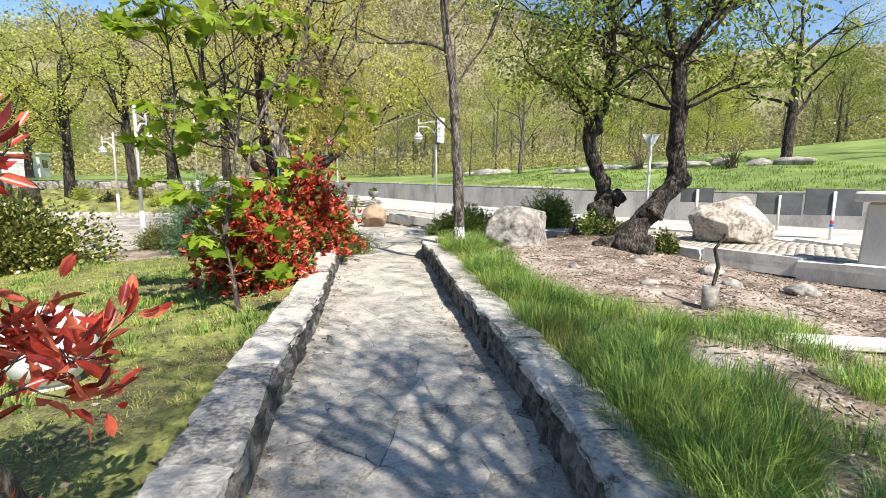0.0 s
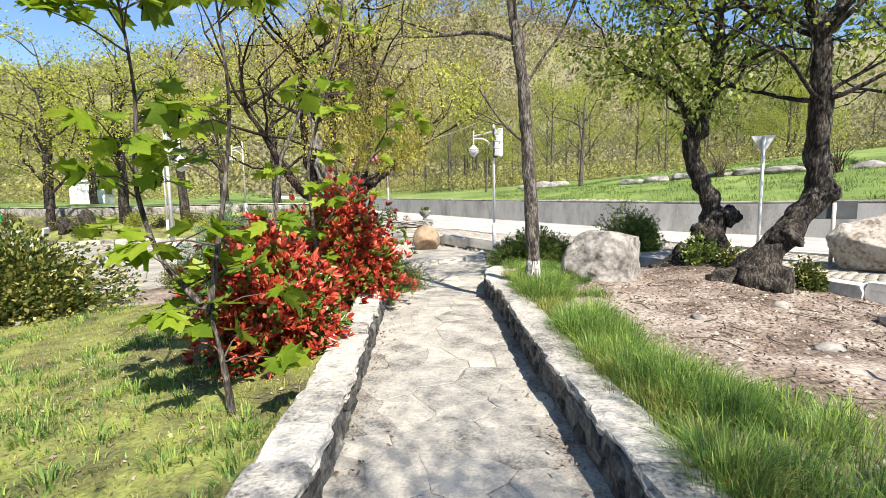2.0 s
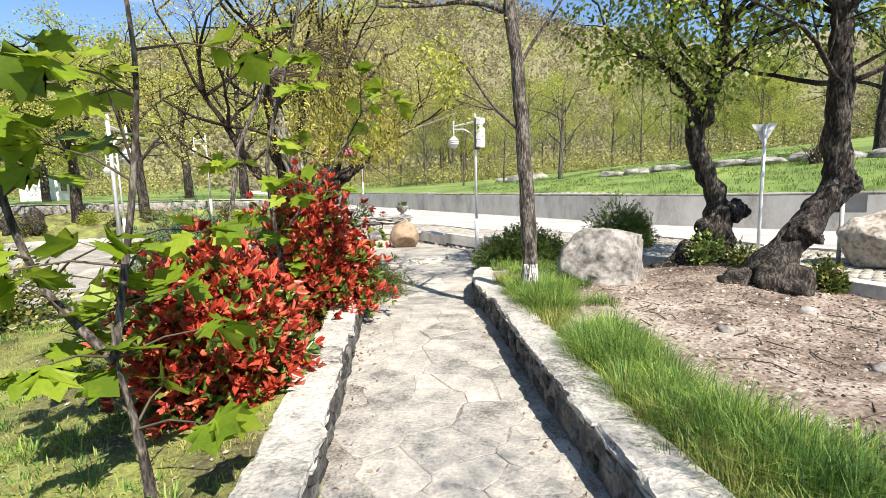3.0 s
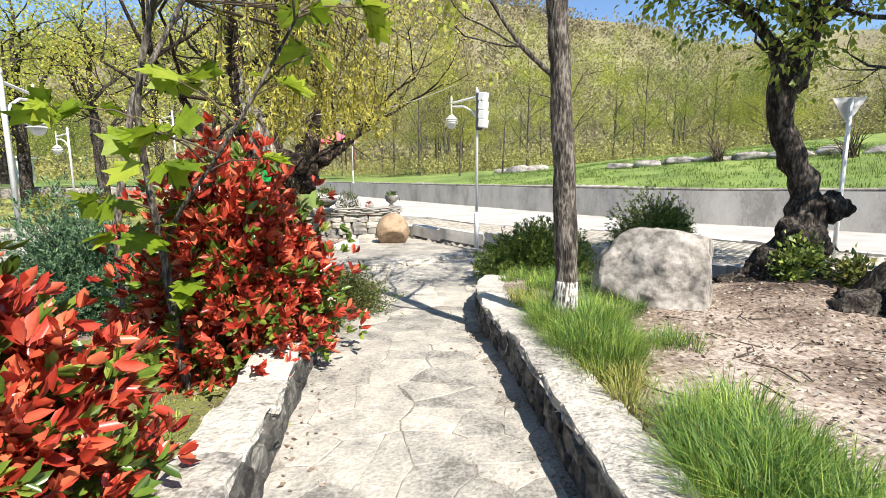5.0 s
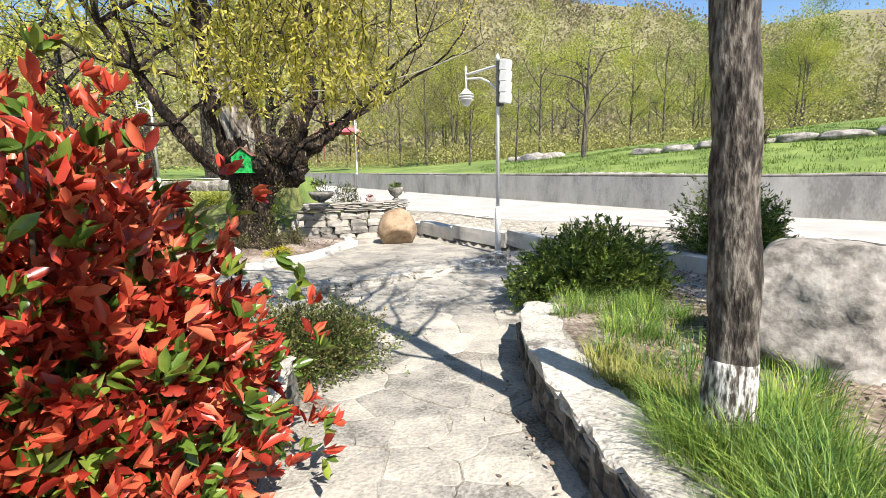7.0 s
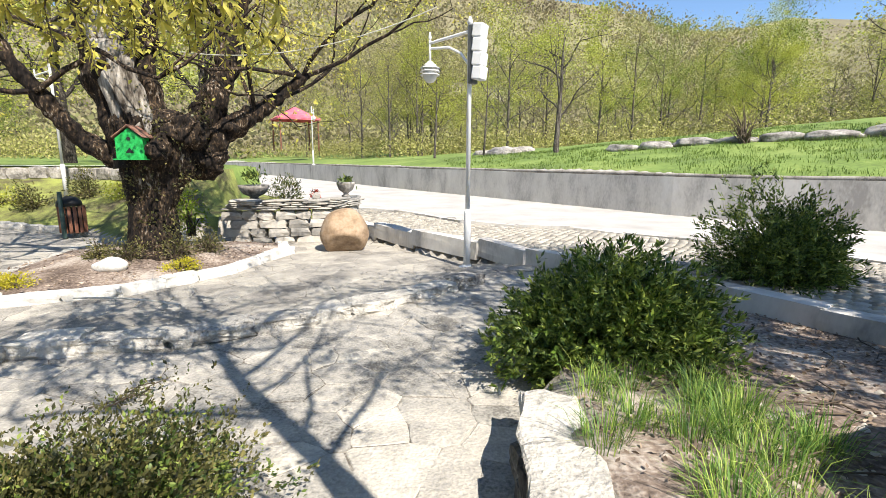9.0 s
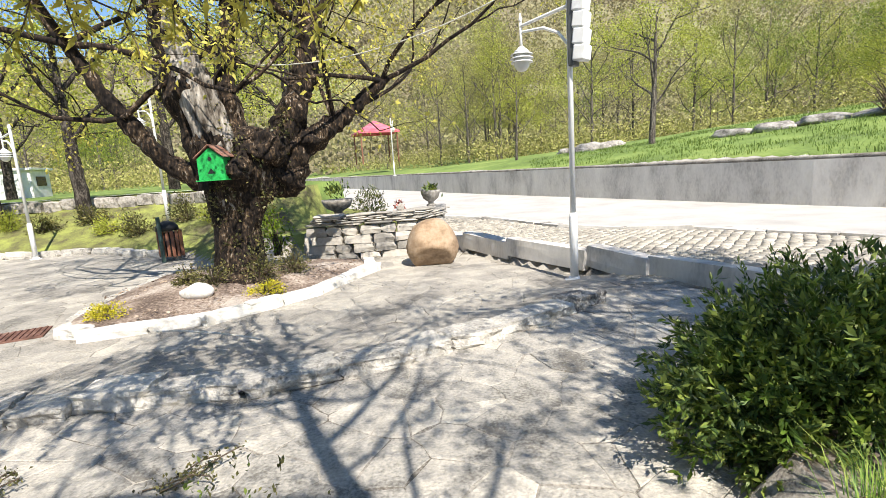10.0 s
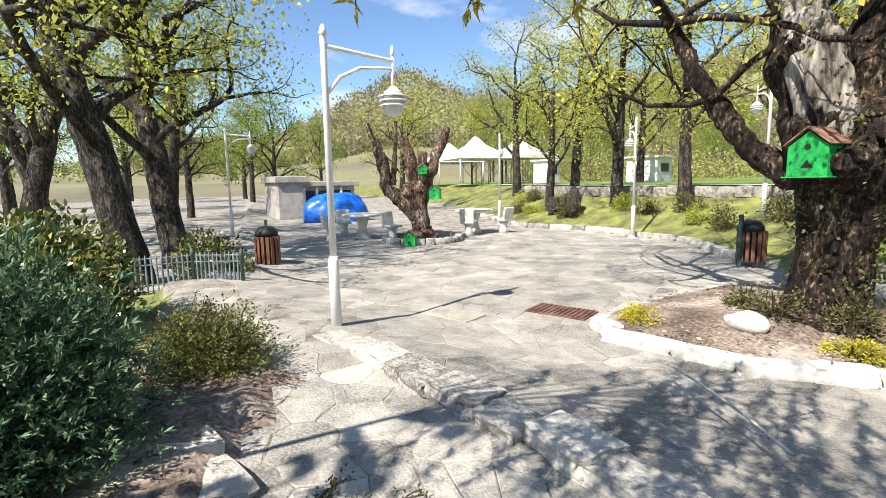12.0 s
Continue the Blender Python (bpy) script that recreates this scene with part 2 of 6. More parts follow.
class Tubes:
    """Collects tapered tubes along polylines into one mesh."""
    def __init__(self):
        self.v, self.f = [], []

    def add(self, pts, radii, n=6, rough=0.0, rng=None):
        pts = [Vector(p) for p in pts]
        start = len(self.v)
        side = None
        for i, p in enumerate(pts):
            d = (pts[min(i + 1, len(pts) - 1)] - pts[max(i - 1, 0)]).normalized()
            if side is None:
                side = d.orthogonal().normalized()
            side = (side - d * side.dot(d)).normalized()
            up = d.cross(side)
            for k in range(n):
                a = 2 * math.pi * k / n
                r = radii[i] * (1 + (rough * rng.uniform(-1, 1) if rough else 0))
                self.v.append(p + side * math.cos(a) * r + up * math.sin(a) * r)
        for i in range(len(pts) - 1):
            for k in range(n):
                a, b = start + i * n + k, start + i * n + (k + 1) % n
                self.f.append((a, b, b + n, a + n))
        return self

    def bark(self, line, n=22, step=.06, gnarl=.08, ridge=.05, seed=0.0):
        """A stout limb through (place, radius) pairs: a smooth bend, lengthwise ridges and burrs."""
        p = [Vector(q) for q, _ in line]
        r = [q for _, q in line]
        pts, radii = [], []
        for i in range(len(p) - 1):
            a, b, c, d = p[max(0, i - 1)], p[i], p[i + 1], p[min(len(p) - 1, i + 2)]
            k = max(2, int((c - b).length / step))
            for j in range(k):
                t = j / k
                pts.append(.5 * (2 * b + (c - a) * t + (2 * a - 5 * b + 4 * c - d) * t * t + (3 * b - a - 3 * c + d) * t ** 3))
                radii.append(r[i] + (r[i + 1] - r[i]) * t)
        pts += [p[-1], p[-1] + (p[-1] - p[-2]).normalized() * r[-1] * .15]
        radii += [r[-1], .004]
        start, side = len(self.v), None
        for i, q in enumerate(pts):
            d = (pts[min(i + 1, len(pts) - 1)] - pts[max(i - 1, 0)]).normalized()
            side = d.orthogonal().normalized() if side is None else side
            side = (side - d * side.dot(d)).normalized()
            up = d.cross(side)
            for k in range(n):
                a = 2 * math.pi * k / n
                way = side * math.cos(a) + up * math.sin(a)
                w = q + way * radii[i]
                burr = noise.noise(w * (.55 / max(.08, radii[i])) + Vector((seed, 0, 0)))
                rib = abs(noise.noise(Vector((w.x * 3.1, w.y * 3.1, w.z * .8)) * (.7 / max(.05, radii[i])) ** .6 + Vector((0, seed, 3))))
                fine = noise.noise(w * 26 + Vector((0, 0, seed)))
                self.v.append(q + way * radii[i] * (1 + gnarl * burr * 1.6 - ridge * (1 - 2.4 * rib) + ridge * .35 * fine))
        for i in range(len(pts) - 1):
            for k in range(n):
                a, b = start + i * n + k, start + i * n + (k + 1) % n
                self.f.append((a, b, b + n, a + n))
        return self

    def mesh(self, name, material):
        return raw(name, np.array(self.v), np.array(self.f), material, True)


def curve_pts(a, b, sag=0.0, n=8):
    a, b = Vector(a), Vector(b)
    return [a.lerp(b, i / n) - Vector((0, 0, sag * 4 * (i / n) * (1 - i / n))) for i in range(n + 1)]


def wander(rng, p, d, length, steps, wobble, lift=0.0):
    pts, d = [Vector(p)], Vector(d).normalized()
    for _ in range(steps):
        d = (d + Vector((rng.gauss(0, wobble), rng.gauss(0, wobble), rng.gauss(0, wobble) + lift))).normalized()
        pts.append(pts[-1] + d * length / steps)
    return pts, d


def unit_rows(a):
    return a / np.maximum(np.linalg.norm(a, axis=1, keepdims=True), 1e-6)


def leaves(points, axes, length, width, rs, fold=.25, vary=.35, droop=0.0, shaped=False):
    """One folded blade for each point: corners and quads."""
    n = len(points)
    size = (1 + vary * rs.uniform(-1, 1, n))[:, None]
    a = unit_rows(axes - np.array([0, 0, droop]))
    b = unit_rows(np.cross(a, rs.normal(size=(n, 3))))
    c = np.cross(a, b)
    L, W = length * size, width * size
    if shaped:
        up = c * W * fold
        v = np.stack([points, points + a * L * .3 + b * W * .42 + up, points + a * L * .68 + b * W * .45 + up * .6, points + a * L - c * L * .12,
                      points + a * L * .68 - b * W * .45 + up * .6, points + a * L * .3 - b * W * .42 + up], 1).reshape(-1, 3)
        k = np.arange(n)[:, None] * 6
        return v, np.concatenate([k + np.array([[0, 1, 2, 3]]), k + np.array([[0, 3, 4, 5]])])
    v = np.stack([points, points + a * L * .45 + b * W * .5 + c * W * fold, points + a * L, points + a * L * .45 - b * W * .5 + c * W * fold], 1).reshape(-1, 3)
    return v, np.arange(4 * n).reshape(-1, 4)


LOBES = [(0, 0), (.30, .02), (.24, .20), (.52, .30), (.33, .48), (.50, .72), (.22, .66), (0, 1.0), (-.22, .66), (-.50, .72), (-.33, .48), (-.52, .30), (-.24, .20), (-.30, .02)]


def lobed_leaves(points, axes, size, rs):
    """Flat lobed leaves, as of a maple, hanging a little."""
    n, shape = len(points), np.array(LOBES)
    s = (size * (1 + .35 * rs.uniform(-1, 1, n)))[:, None, None]
    a = unit_rows(axes + np.array([0, 0, -.45]))
    b = unit_rows(np.cross(a, np.array([0, 0, 1.0]) + .6 * rs.normal(size=(n, 3))))
    c = np.cross(a, b)
    lift = -.22 * np.abs(shape[:, 0]) - .12 * shape[:, 1] ** 2
    v = points[:, None] + s * (b[:, None] * shape[None, :, :1] + a[:, None] * shape[None, :, 1:] + c[:, None] * lift[None, :, None])
    k = len(shape)
    base = np.arange(n)[:, None, None] * k
    tris = np.array([(0, i, i + 1) for i in range(1, k - 1)])
    return v.reshape(-1, 3), (base + tris[None]).reshape(-1, 3)


def grow(rng, tubes, tips, p, d, length, r, depth, wobble=.16, lift=.05, fork=3, sides=6, spread=.75, shrink=.62):
    """A limb with its side limbs; the ends of the last twigs go into tips as (place, way)."""
    steps = 5 if depth > 1 else 4
    pts, d2 = wander(rng, p, d, length, steps, wobble, lift)
    end = r * (.55 if depth else .35)
    tubes.add(pts, [r + (end - r) * i / steps for i in range(steps + 1)], max(3, sides))
    if depth == 0:
        for i in range(1, steps + 1):
            tips.append((pts[i], d2))
        return
    for k in range(fork):
        i = steps if k == 0 else rng.randint(max(1, steps - 3), steps)
        base = (pts[min(i + 1, steps)] - pts[max(0, i - 1)]).normalized()
        way = (base + spread * Vector((rng.gauss(0, 1), rng.gauss(0, 1), rng.gauss(0, .8)))).normalized()
        grow(rng, tubes, tips, pts[i], way, length * shrink * rng.uniform(.8, 1.2), (end if k == 0 else end * .75), depth - 1, wobble, lift, fork, sides - 1, spread, shrink)


def scatter_leaves(tips, per, near, rs):
    p = np.array([t[0] for t in tips]).repeat(per, 0)
    d = np.array([t[1] for t in tips]).repeat(per, 0)
    q = rs.normal(size=p.shape)
    return p + near * q, unit_rows(.5 * d + q * .9)


def lumpy(rs, n, radii, lumps=9, shell=.75, floor=.0):
    """Points and outward ways in an uneven rounded mass of half-extents radii, standing on z = 0."""
    cs = rs.normal(size=(lumps, 3))
    cs = unit_rows(cs) * rs.uniform(.25, .62, (lumps, 1))
    cs[:, 2] = np.abs(cs[:, 2]) * .9 + .05
    rad = rs.uniform(.36, .56, lumps)
    pick = rs.randint(0, lumps, n)
    d = unit_rows(rs.normal(size=(n, 3)))
    p = cs[pick] + d * rad[pick, None] * rs.uniform(shell, 1.05, (n, 1))
    p = p[p[:, 2] > floor]
    return p * np.array([radii[0], radii[1], radii[2]]), unit_rows(p - np.array([0, 0, .25]))


# ---- the lie of the land ----
def along(v, table):
    return float(np.interp(v, [a for a, _ in table], [b for _, b in table]))


EDGE = [(-9, 1.6), (-6.5, 2.5), (-5.5, 2.9), (-4.7, 3.2), (-3.6, 3.5), (-2.7, 3.85), (-1.5, 4.1), (-.5, 4.7), (-.2, 4.9), (.93, 5.95), (2.2, 7.0)]   # x: y of the terrace's edge
PAVE = [(-8, 10.4), (-1.9, 6.5), (.68, 4.87), (4, 3.4), (7.22, 1.73), (8.67, .48), (10.26, -.67), (12, -1.7), (14.3, -3.2), (60, -33)]   # y: x of the pavement's kerb
ROAD = [(-10, 15), (-3, 10.5), (.66, 8.25), (3.5, 7), (7.2, 5.15), (9, 3.6), (10.3, 1.6), (12.7, 0), (14.3, -1.87), (20, -6.5), (32, -15), (60, -34)]
WALL = [(-16, 28), (-4, 19), (3, 14), (8.5, 10), (11.5, 7.7), (17.5, 4), (22, 1.2), (40, -9), (60, -22), (90, -42)]
FAR = [(-40, 15), (-30, 14), (-16, 11.2), (-13.7, 12.4), (-10, 12.6), (-7, 11.2), (-5.6, 9.9), (-5, 10.4), (-1, 12)]
BED_L = [(-9.4, .9), (-7.1, 1.15), (-5.3, 2.0), (-4.4, 2.4), (-3.5, 2.1), (-2.5, 2.2), (-1.6, 2.0), (-.5, 2.0)]      # x: y where lawn and beds end
KERB_L = [(-10, -.08), (-6.4, -.37), (-5.2, -.50), (-3.4, -.60), (-.35, -.87), (1.1, -.95)]      # y: x of the inner edge
KERB_R = [(-10, 1.2), (-6.4, 1.08), (-5.2, 1.03), (-3.6, .88), (-2.4, .76), (-.6, .63), (.8, .48), (1.5, .50), (2.1, .58), (2.5, .70)]


def road_z(y):
    return .05 + .022 * min(max(0, 10.5 - y), 14)


def path_z(y):
    return .01 if y < .3 else max(-.1, .01 - .08 * (y - .3))


def ground(x, y):
    """Height and kind of the ground at a place."""
    xw, xr, xp = along(y, WALL), along(y, ROAD), along(y, PAVE)
    if x > xw + .12:
        d = (x - xw) * .78
        flat = 1.0 if y < 18 else max(.35, 1 - (y - 18) * .022)
        rise = .16 * min(d, 22) * flat + .04 * max(0, d - 22)
        return 1.0 + rise + .12 * noise.noise((x * .25, y * .25, 1)), "meadow"
    if x > xr:
        return road_z(y), "asphalt"
    if x > xp + .15:
        return road_z(y) - .035, "mortar"
    ye, yf = along(x, EDGE), along(x, FAR)
    if y > yf and x < -1:
        d = y - yf
        if x > -5:
            return .12 + .02 * min(d, 5), "grass_soil"
        return -.275 + min(d * .33, 1.35) + .012 * max(0, d - 4) + .04 * noise.noise((x, y, 2)), "meadow" if d > 4.5 else "grass_soil"
    if y > ye and x < xp:
        return -.275 + .19 * max(0, 1 - (y - ye) / 1.6), "mortar"
    if x < -9.4:
        return -.3, "mortar"
    kl, kr = along(y, KERB_L), along(y, KERB_R)
    if kl - .2 < x < kr + .2 and y < 2.5:
        return path_z(y), "mortar"
    if x <= kl - .2 and y < along(x, BED_L) and x > -9.4:
        z = .17 - .055 * max(0, -x - 1.0)
        return z + .03 * noise.noise((x * .8, y * .8, 3)) if y < .4 else min(z, .02), "grass_soil" if x > -2.2 or x < -5.5 or y < .3 else "soil"
    if x >= kr + .2 and (y < 2.3 or x > .72 + (y - 2.3) * .45):
        z = .24 - .05 * max(0, x - 1.2) + .28 * math.exp(-((x - 4.0) ** 2 + (y - 1.0) ** 2) / 1.1)
        t = min(max((y - 1.5) / 3, 0), 1)
        return z * (1 - t) + (-.02) * t + .05 * noise.noise((x * 1.3, y * 1.3, 4)), "soil"
    return -.1, "mortar"


def spaced(dense_a, dense_b, step, far):
    mid = list(np.arange(dense_a, dense_b + 1e-6, step))
    lo, hi, s = [dense_a], [dense_b], step
    while hi[-1] < far:
        s *= 1.22
        hi.append(hi[-1] + s)
        lo.append(lo[-1] - s)
    return np.array(lo[:0:-1] + mid + hi[1:])


PROFILE = [(-180, 3), (-120, 4), (-90, 6), (-50, 10), (-28, 12.5), (-15, 16), (-3, 20.5), (4, 20), (20, 16), (36, 12), (55, 8.5), (66, 9), (73, 11), (80, 7.5), (88, 3.5), (110, 2.5), (180, 3)]   # bearing to the left: degrees up to the ridge


def hill(x, y):
    r = math.hypot(x, y)
    up = along(math.degrees(math.atan2(-x, y)), PROFILE)
    t = min(max((r - 85) / 330, 0), 1)
    bump = 9 * noise.noise((x * .012, y * .012, 7)) * t
    return r * math.tan(radians(up)) * (t ** .85) * (1.0 if r < 420 else 420 / r) + bump


KINDS = ["mortar", "asphalt", "grass_soil", "soil", "meadow", "field"]
gx, gy = spaced(-12, 19, .2, 700), spaced(-10, 40, .2, 700)
gv = np.zeros((len(gx), len(gy), 3))
gk = np.zeros((len(gx), len(gy)), int)
for i, x in enumerate(gx):
    for j, y in enumerate(gy):
        z, k = ground(x, y)
        r = math.hypot(x, y)
        if k == "mortar":
            z -= .005
        if r > 85:
            z, k = max(z, 1.2) + hill(x, y), "field"
        gv[i, j], gk[i, j] = (x, y, z), KINDS.index(k)
ni, nj = len(gx), len(gy)
ids = np.arange(ni * nj).reshape(ni, nj)
gf = np.stack([ids[:-1, :-1], ids[1:, :-1], ids[1:, 1:], ids[:-1, 1:]], -1).reshape(-1, 4)
gm = raw("ground", gv.reshape(-1, 3), gf, M["mortar"], True)
for k in KINDS[1:]:
    gm.materials.append(M[k])
gm.polygons.foreach_set("material_index", gk[:-1, :-1].ravel().astype(np.int32))
tagged(new("ground", gm), "ground of lawn, bare soil, meadow, road and wooded hills", "ground", kind="structure")


def top(x, y):
    return ground(x, y)[0]


# ---- retaining wall along the road ----
def wall_between(pts, height, thick, batter, material, name, label, sink=.3):
    """A leaning wall with a flat coping, along a line in the plan."""
    v, f = [], []
    for i, (x, y) in enumerate(pts):
        a, b = Vector(pts[max(0, i - 1)]), Vector(pts[min(len(pts) - 1, i + 1)])
        d = (b - a).normalized()
        out = Vector((d.y, -d.x))      # away from the road
        z = road_z(y)
        for off, h in ((0, -sink), (batter, height), (batter + thick, height + .01), (batter + thick, -sink)):
            v.append((x + out.x * off, y + out.y * off, z + h + .02 * noise.noise((x, y, h))))
    for i in range(len(pts) - 1):
        for k in range(4):
            a, b = i * 4 + k, i * 4 + (k + 1) % 4
            f.append((a, a + 4, b + 4, b))
    f += [(0, 1, 2, 3), tuple(range(len(v) - 1, len(v) - 5, -1))]
    ob = new(name, raw(name, v, f, material))
    return tagged(ob, label, "wall", kind="structure")


wy = list(np.arange(60, -12, -1.5))
wall_between([(along(y, WALL) - .35, y) for y in wy], .93, .35, .22, M["concrete"], "wall_road", "long grey weathered concrete retaining wall beside the road")
cop = Tubes()
cop.add([(along(y, WALL) + .02, y, road_z(y) + .95) for y in wy], [.06] * len(wy), 6)
tagged(new("trim", cop.mesh("trim", M["mortar"])), "rough mortar lip along the retaining wall's top", "trim", kind="structure")


# ---- stones shared between alike pieces ----
def stone_mesh(rng, name, size, material, rough=.16, cuts=1, rounding=.10):
    bm = bmesh.new()
    bmesh.ops.create_cube(bm, size=1)
    bmesh.ops.subdivide_edges(bm, edges=bm.edges[:], cuts=cuts, use_grid_fill=True)
    off = rng.uniform(0, 90)
    for v in bm.verts:
        c = v.co.copy()
        v.co *= 1 - rounding * max(0, (abs(c.x) > .49) + (abs(c.y) > .49) + (abs(c.z) > .49) - 1)
        v.co += rough * noise.noise_vector(c * 2.1 + Vector((off, 0, 0))) * .6 + rough * .35 * noise.noise_vector(c * 6 + Vector((0, off, 0)))
        v.co = Vector((v.co.x * size[0], v.co.y * size[1], v.co.z * size[2]))
    me = bpy.data.meshes.new(name)
    bm.to_mesh(me)
    bm.free()
    me.materials.append(material)
    return me


def row_of_stones(name, label, line, z_of, width, height, length, material, rng, rough=.2, cuts=1, rounding=.10):
    """A low kerb: a bed of mortar along the line, with single stones laid on it."""
    kerb = thing(name, (0, 0, 0), label, "kerb", kind="structure")
    meshes = [stone_mesh(rng, "stone", (length * s, width, height), material, rough, cuts, rounding) for s in (.8, .95, 1.1, 1.25, .7, 1.0)]
    pts = [Vector((x, y)) for x, y in line]
    dist = [0.0]
    for a, b in zip(pts, pts[1:]):
        dist.append(dist[-1] + (b - a).length)
    s = 0.0
    while s < dist[-1] - length * .5:
        k = rng.randrange(len(meshes))
        ln = (.8, .95, 1.1, 1.25, .7, 1.0)[k] * length
        m = s + ln / 2
        x, y = np.interp(m, dist, [p.x for p in pts]), np.interp(m, dist, [p.y for p in pts])
        x2, y2 = np.interp(m + .1, dist, [p.x for p in pts]), np.interp(m + .1, dist, [p.y for p in pts])
        ang = math.degrees(math.atan2(y2 - y, x2 - x)) if m + .1 < dist[-1] else ang
        st = part("stone", meshes[k], parent=kerb)
        st.matrix_basis = pose(x + rng.uniform(-.012, .012), y + rng.uniform(-.012, .012), z_of(x, y) + rng.uniform(-.015, .015), rng.uniform(-3, 3), rng.uniform(-3, 3), ang + rng.choice((0, 180)) + rng.uniform(-4, 4))
        s += ln * .97
    return kerb


rng = random.Random(3)


def kerb_core(name, label, inner, side, y0, y1, base, top_of, width):
    """The rough masonry body of a path kerb, uneven along its length, that carries the cap stones."""
    ys = np.arange(y0, y1 + .01, .07)
    v, f = [], []
    for y in ys:
        x, topz = along(y, inner), top_of(y)
        for off, z in ((0, base(y)), (.0, (base(y) + topz) / 2), (.012, topz - .03), (width - .015, topz - .022), (width, base(y) - .05)):
            j = noise.noise((x * 7 + off * 9, y * 7, z * 9)) * .026
            v.append((x + side * (off + j), y, z + j * .6))
    for i in range(len(ys) - 1):
        for k in range(4):
            a = i * 5 + k
            f.append((a, a + 1, a + 6, a + 5))
    f += [(0, 1, 2, 3, 4), tuple(range(len(v) - 1, len(v) - 6, -1))]
    # body in the rubble colour that is darkened for the sides' shade
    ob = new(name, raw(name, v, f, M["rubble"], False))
    return tagged(ob, label, "kerb", kind="structure")


def path_kerb(name, label, inner, side, y0, y1, top_of, rng):
    """Masonry body, single cap stones and rubble face stones, the sides coloured darker as if shaded."""
    kerb = kerb_core(name, label, inner, side, y0, y1, lambda y: path_z(y) - .06, top_of, .29)
    caps = [stone_mesh(rng, "cap_stone", (.285, ln, .07), M["kerbstone"], .17, 4, .035) for ln in (.34, .46, .4, .55, .3)]
    y = y0
    while y < y1 - .1:
        k = rng.randrange(5)
        ln = (.34, .46, .4, .55, .3)[k]
        m = min(y + ln / 2, y1 - ln / 2)
        x = along(m, inner)
        tilt = math.degrees(math.atan2(along(m - .2, inner) - along(m + .2, inner), .4))
        st = part("cap_stone", caps[k], parent=kerb)
        st.matrix_basis = pose(x + side * (.145 + rng.uniform(-.015, .015)), m, top_of(m) - .025 + rng.uniform(-.012, .012), rng.uniform(-2, 2), rng.uniform(-2.5, 2.5), tilt + rng.choice((0, 180)))
        y += ln * .985
    # same rubble colour: shade on the faces is part of it
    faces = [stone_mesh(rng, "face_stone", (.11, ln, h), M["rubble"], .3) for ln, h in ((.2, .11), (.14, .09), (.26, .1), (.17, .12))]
    for level in (.06, .16):
        y = y0 + rng.uniform(0, .15)
        while y < y1 - .15:
            k = rng.randrange(4)
            ln = (.2, .14, .26, .17)[k]
            x = along(y + ln / 2, inner)
            st = part("face_stone", faces[k], parent=kerb)
            st.matrix_basis = pose(x + side * (.045 + rng.uniform(-.015, .012)), y + ln / 2, min(path_z(y) + level, top_of(y) - .10), rng.uniform(-8, 8), rng.uniform(-6, 6), rng.choice((0, 180)) + rng.uniform(-8, 8))
            y += ln * 1.06
    return kerb


# ---- irregular flagstones ----
def cells(rng, inside, x0, x1, y0, y1, step, gap):
    """Irregular polygons of a jittered grid that fill a region, each shrunk by the joint."""
    seeds = {}
    nx, ny = int((x1 - x0) / step) + 1, int((y1 - y0) / step) + 1
    for i in range(-1, nx + 1):
        for j in range(-1, ny + 1):
            seeds[i, j] = Vector((x0 + (i + .5 + rng.uniform(-.6, .6)) * step, y0 + (j + .5 + rng.uniform(-.6, .6)) * step))
    out = []
    for (i, j), c in seeds.items():
        if not inside(c.x, c.y):
            continue
        poly = [c + Vector(q) * step * 2 for q in ((-1, -1), (1, -1), (1, 1), (-1, 1))]
        for di in (-2, -1, 0, 1, 2):
            for dj in (-2, -1, 0, 1, 2):
                o = seeds.get((i + di, j + dj))
                if o is None or o is c:
                    continue
                nrm = (o - c).normalized()
                lim = (o - c).length / 2 - gap / 2
                cut = []
                for a, b in zip(poly, poly[1:] + poly[:1]):
                    da, db = (a - c).dot(nrm) - lim, (b - c).dot(nrm) - lim
                    if da <= 0:
                        cut.append(a)
                    if da * db < 0:
                        cut.append(a.lerp(b, da / (da - db)))
                poly = cut
                if len(poly) < 3:
                    break
            if len(poly) < 3:
                break
        if len(poly) >= 3:
            out.append((c, poly))
    return out


def slab_geometry(c, poly, z_of, rng, v, f, drop=.04, chip=.018):
    """A thin slab with chipped, slightly rounded edges."""
    ring = []
    for a, b in zip(poly, poly[1:] + poly[:1]):
        ring.append(a)
        if (b - a).length > .16:
            m = a.lerp(b, rng.uniform(.35, .65))
            ring.append(m + (c - m).normalized() * rng.uniform(-.03, chip))
    n, s = len(ring), len(v)
    h = rng.uniform(-.003, .003)
    for p in ring:
        v.append((p.x, p.y, z_of(p.x, p.y) - drop))
    for p in ring:
        v.append((p.x, p.y, z_of(p.x, p.y) + h - .004))
    for p in ring:
        q = p + (c - p).normalized() * .007
        v.append((q.x, q.y, z_of(q.x, q.y) + h))
    for k in range(n):
        k2 = (k + 1) % n
        f.append((s + k, s + k2, s + n + k2, s + n + k))
        f.append((s + n + k, s + n + k2, s + 2 * n + k2, s + 2 * n + k))
    f.append(tuple(range(s + 2 * n, s + 3 * n)))


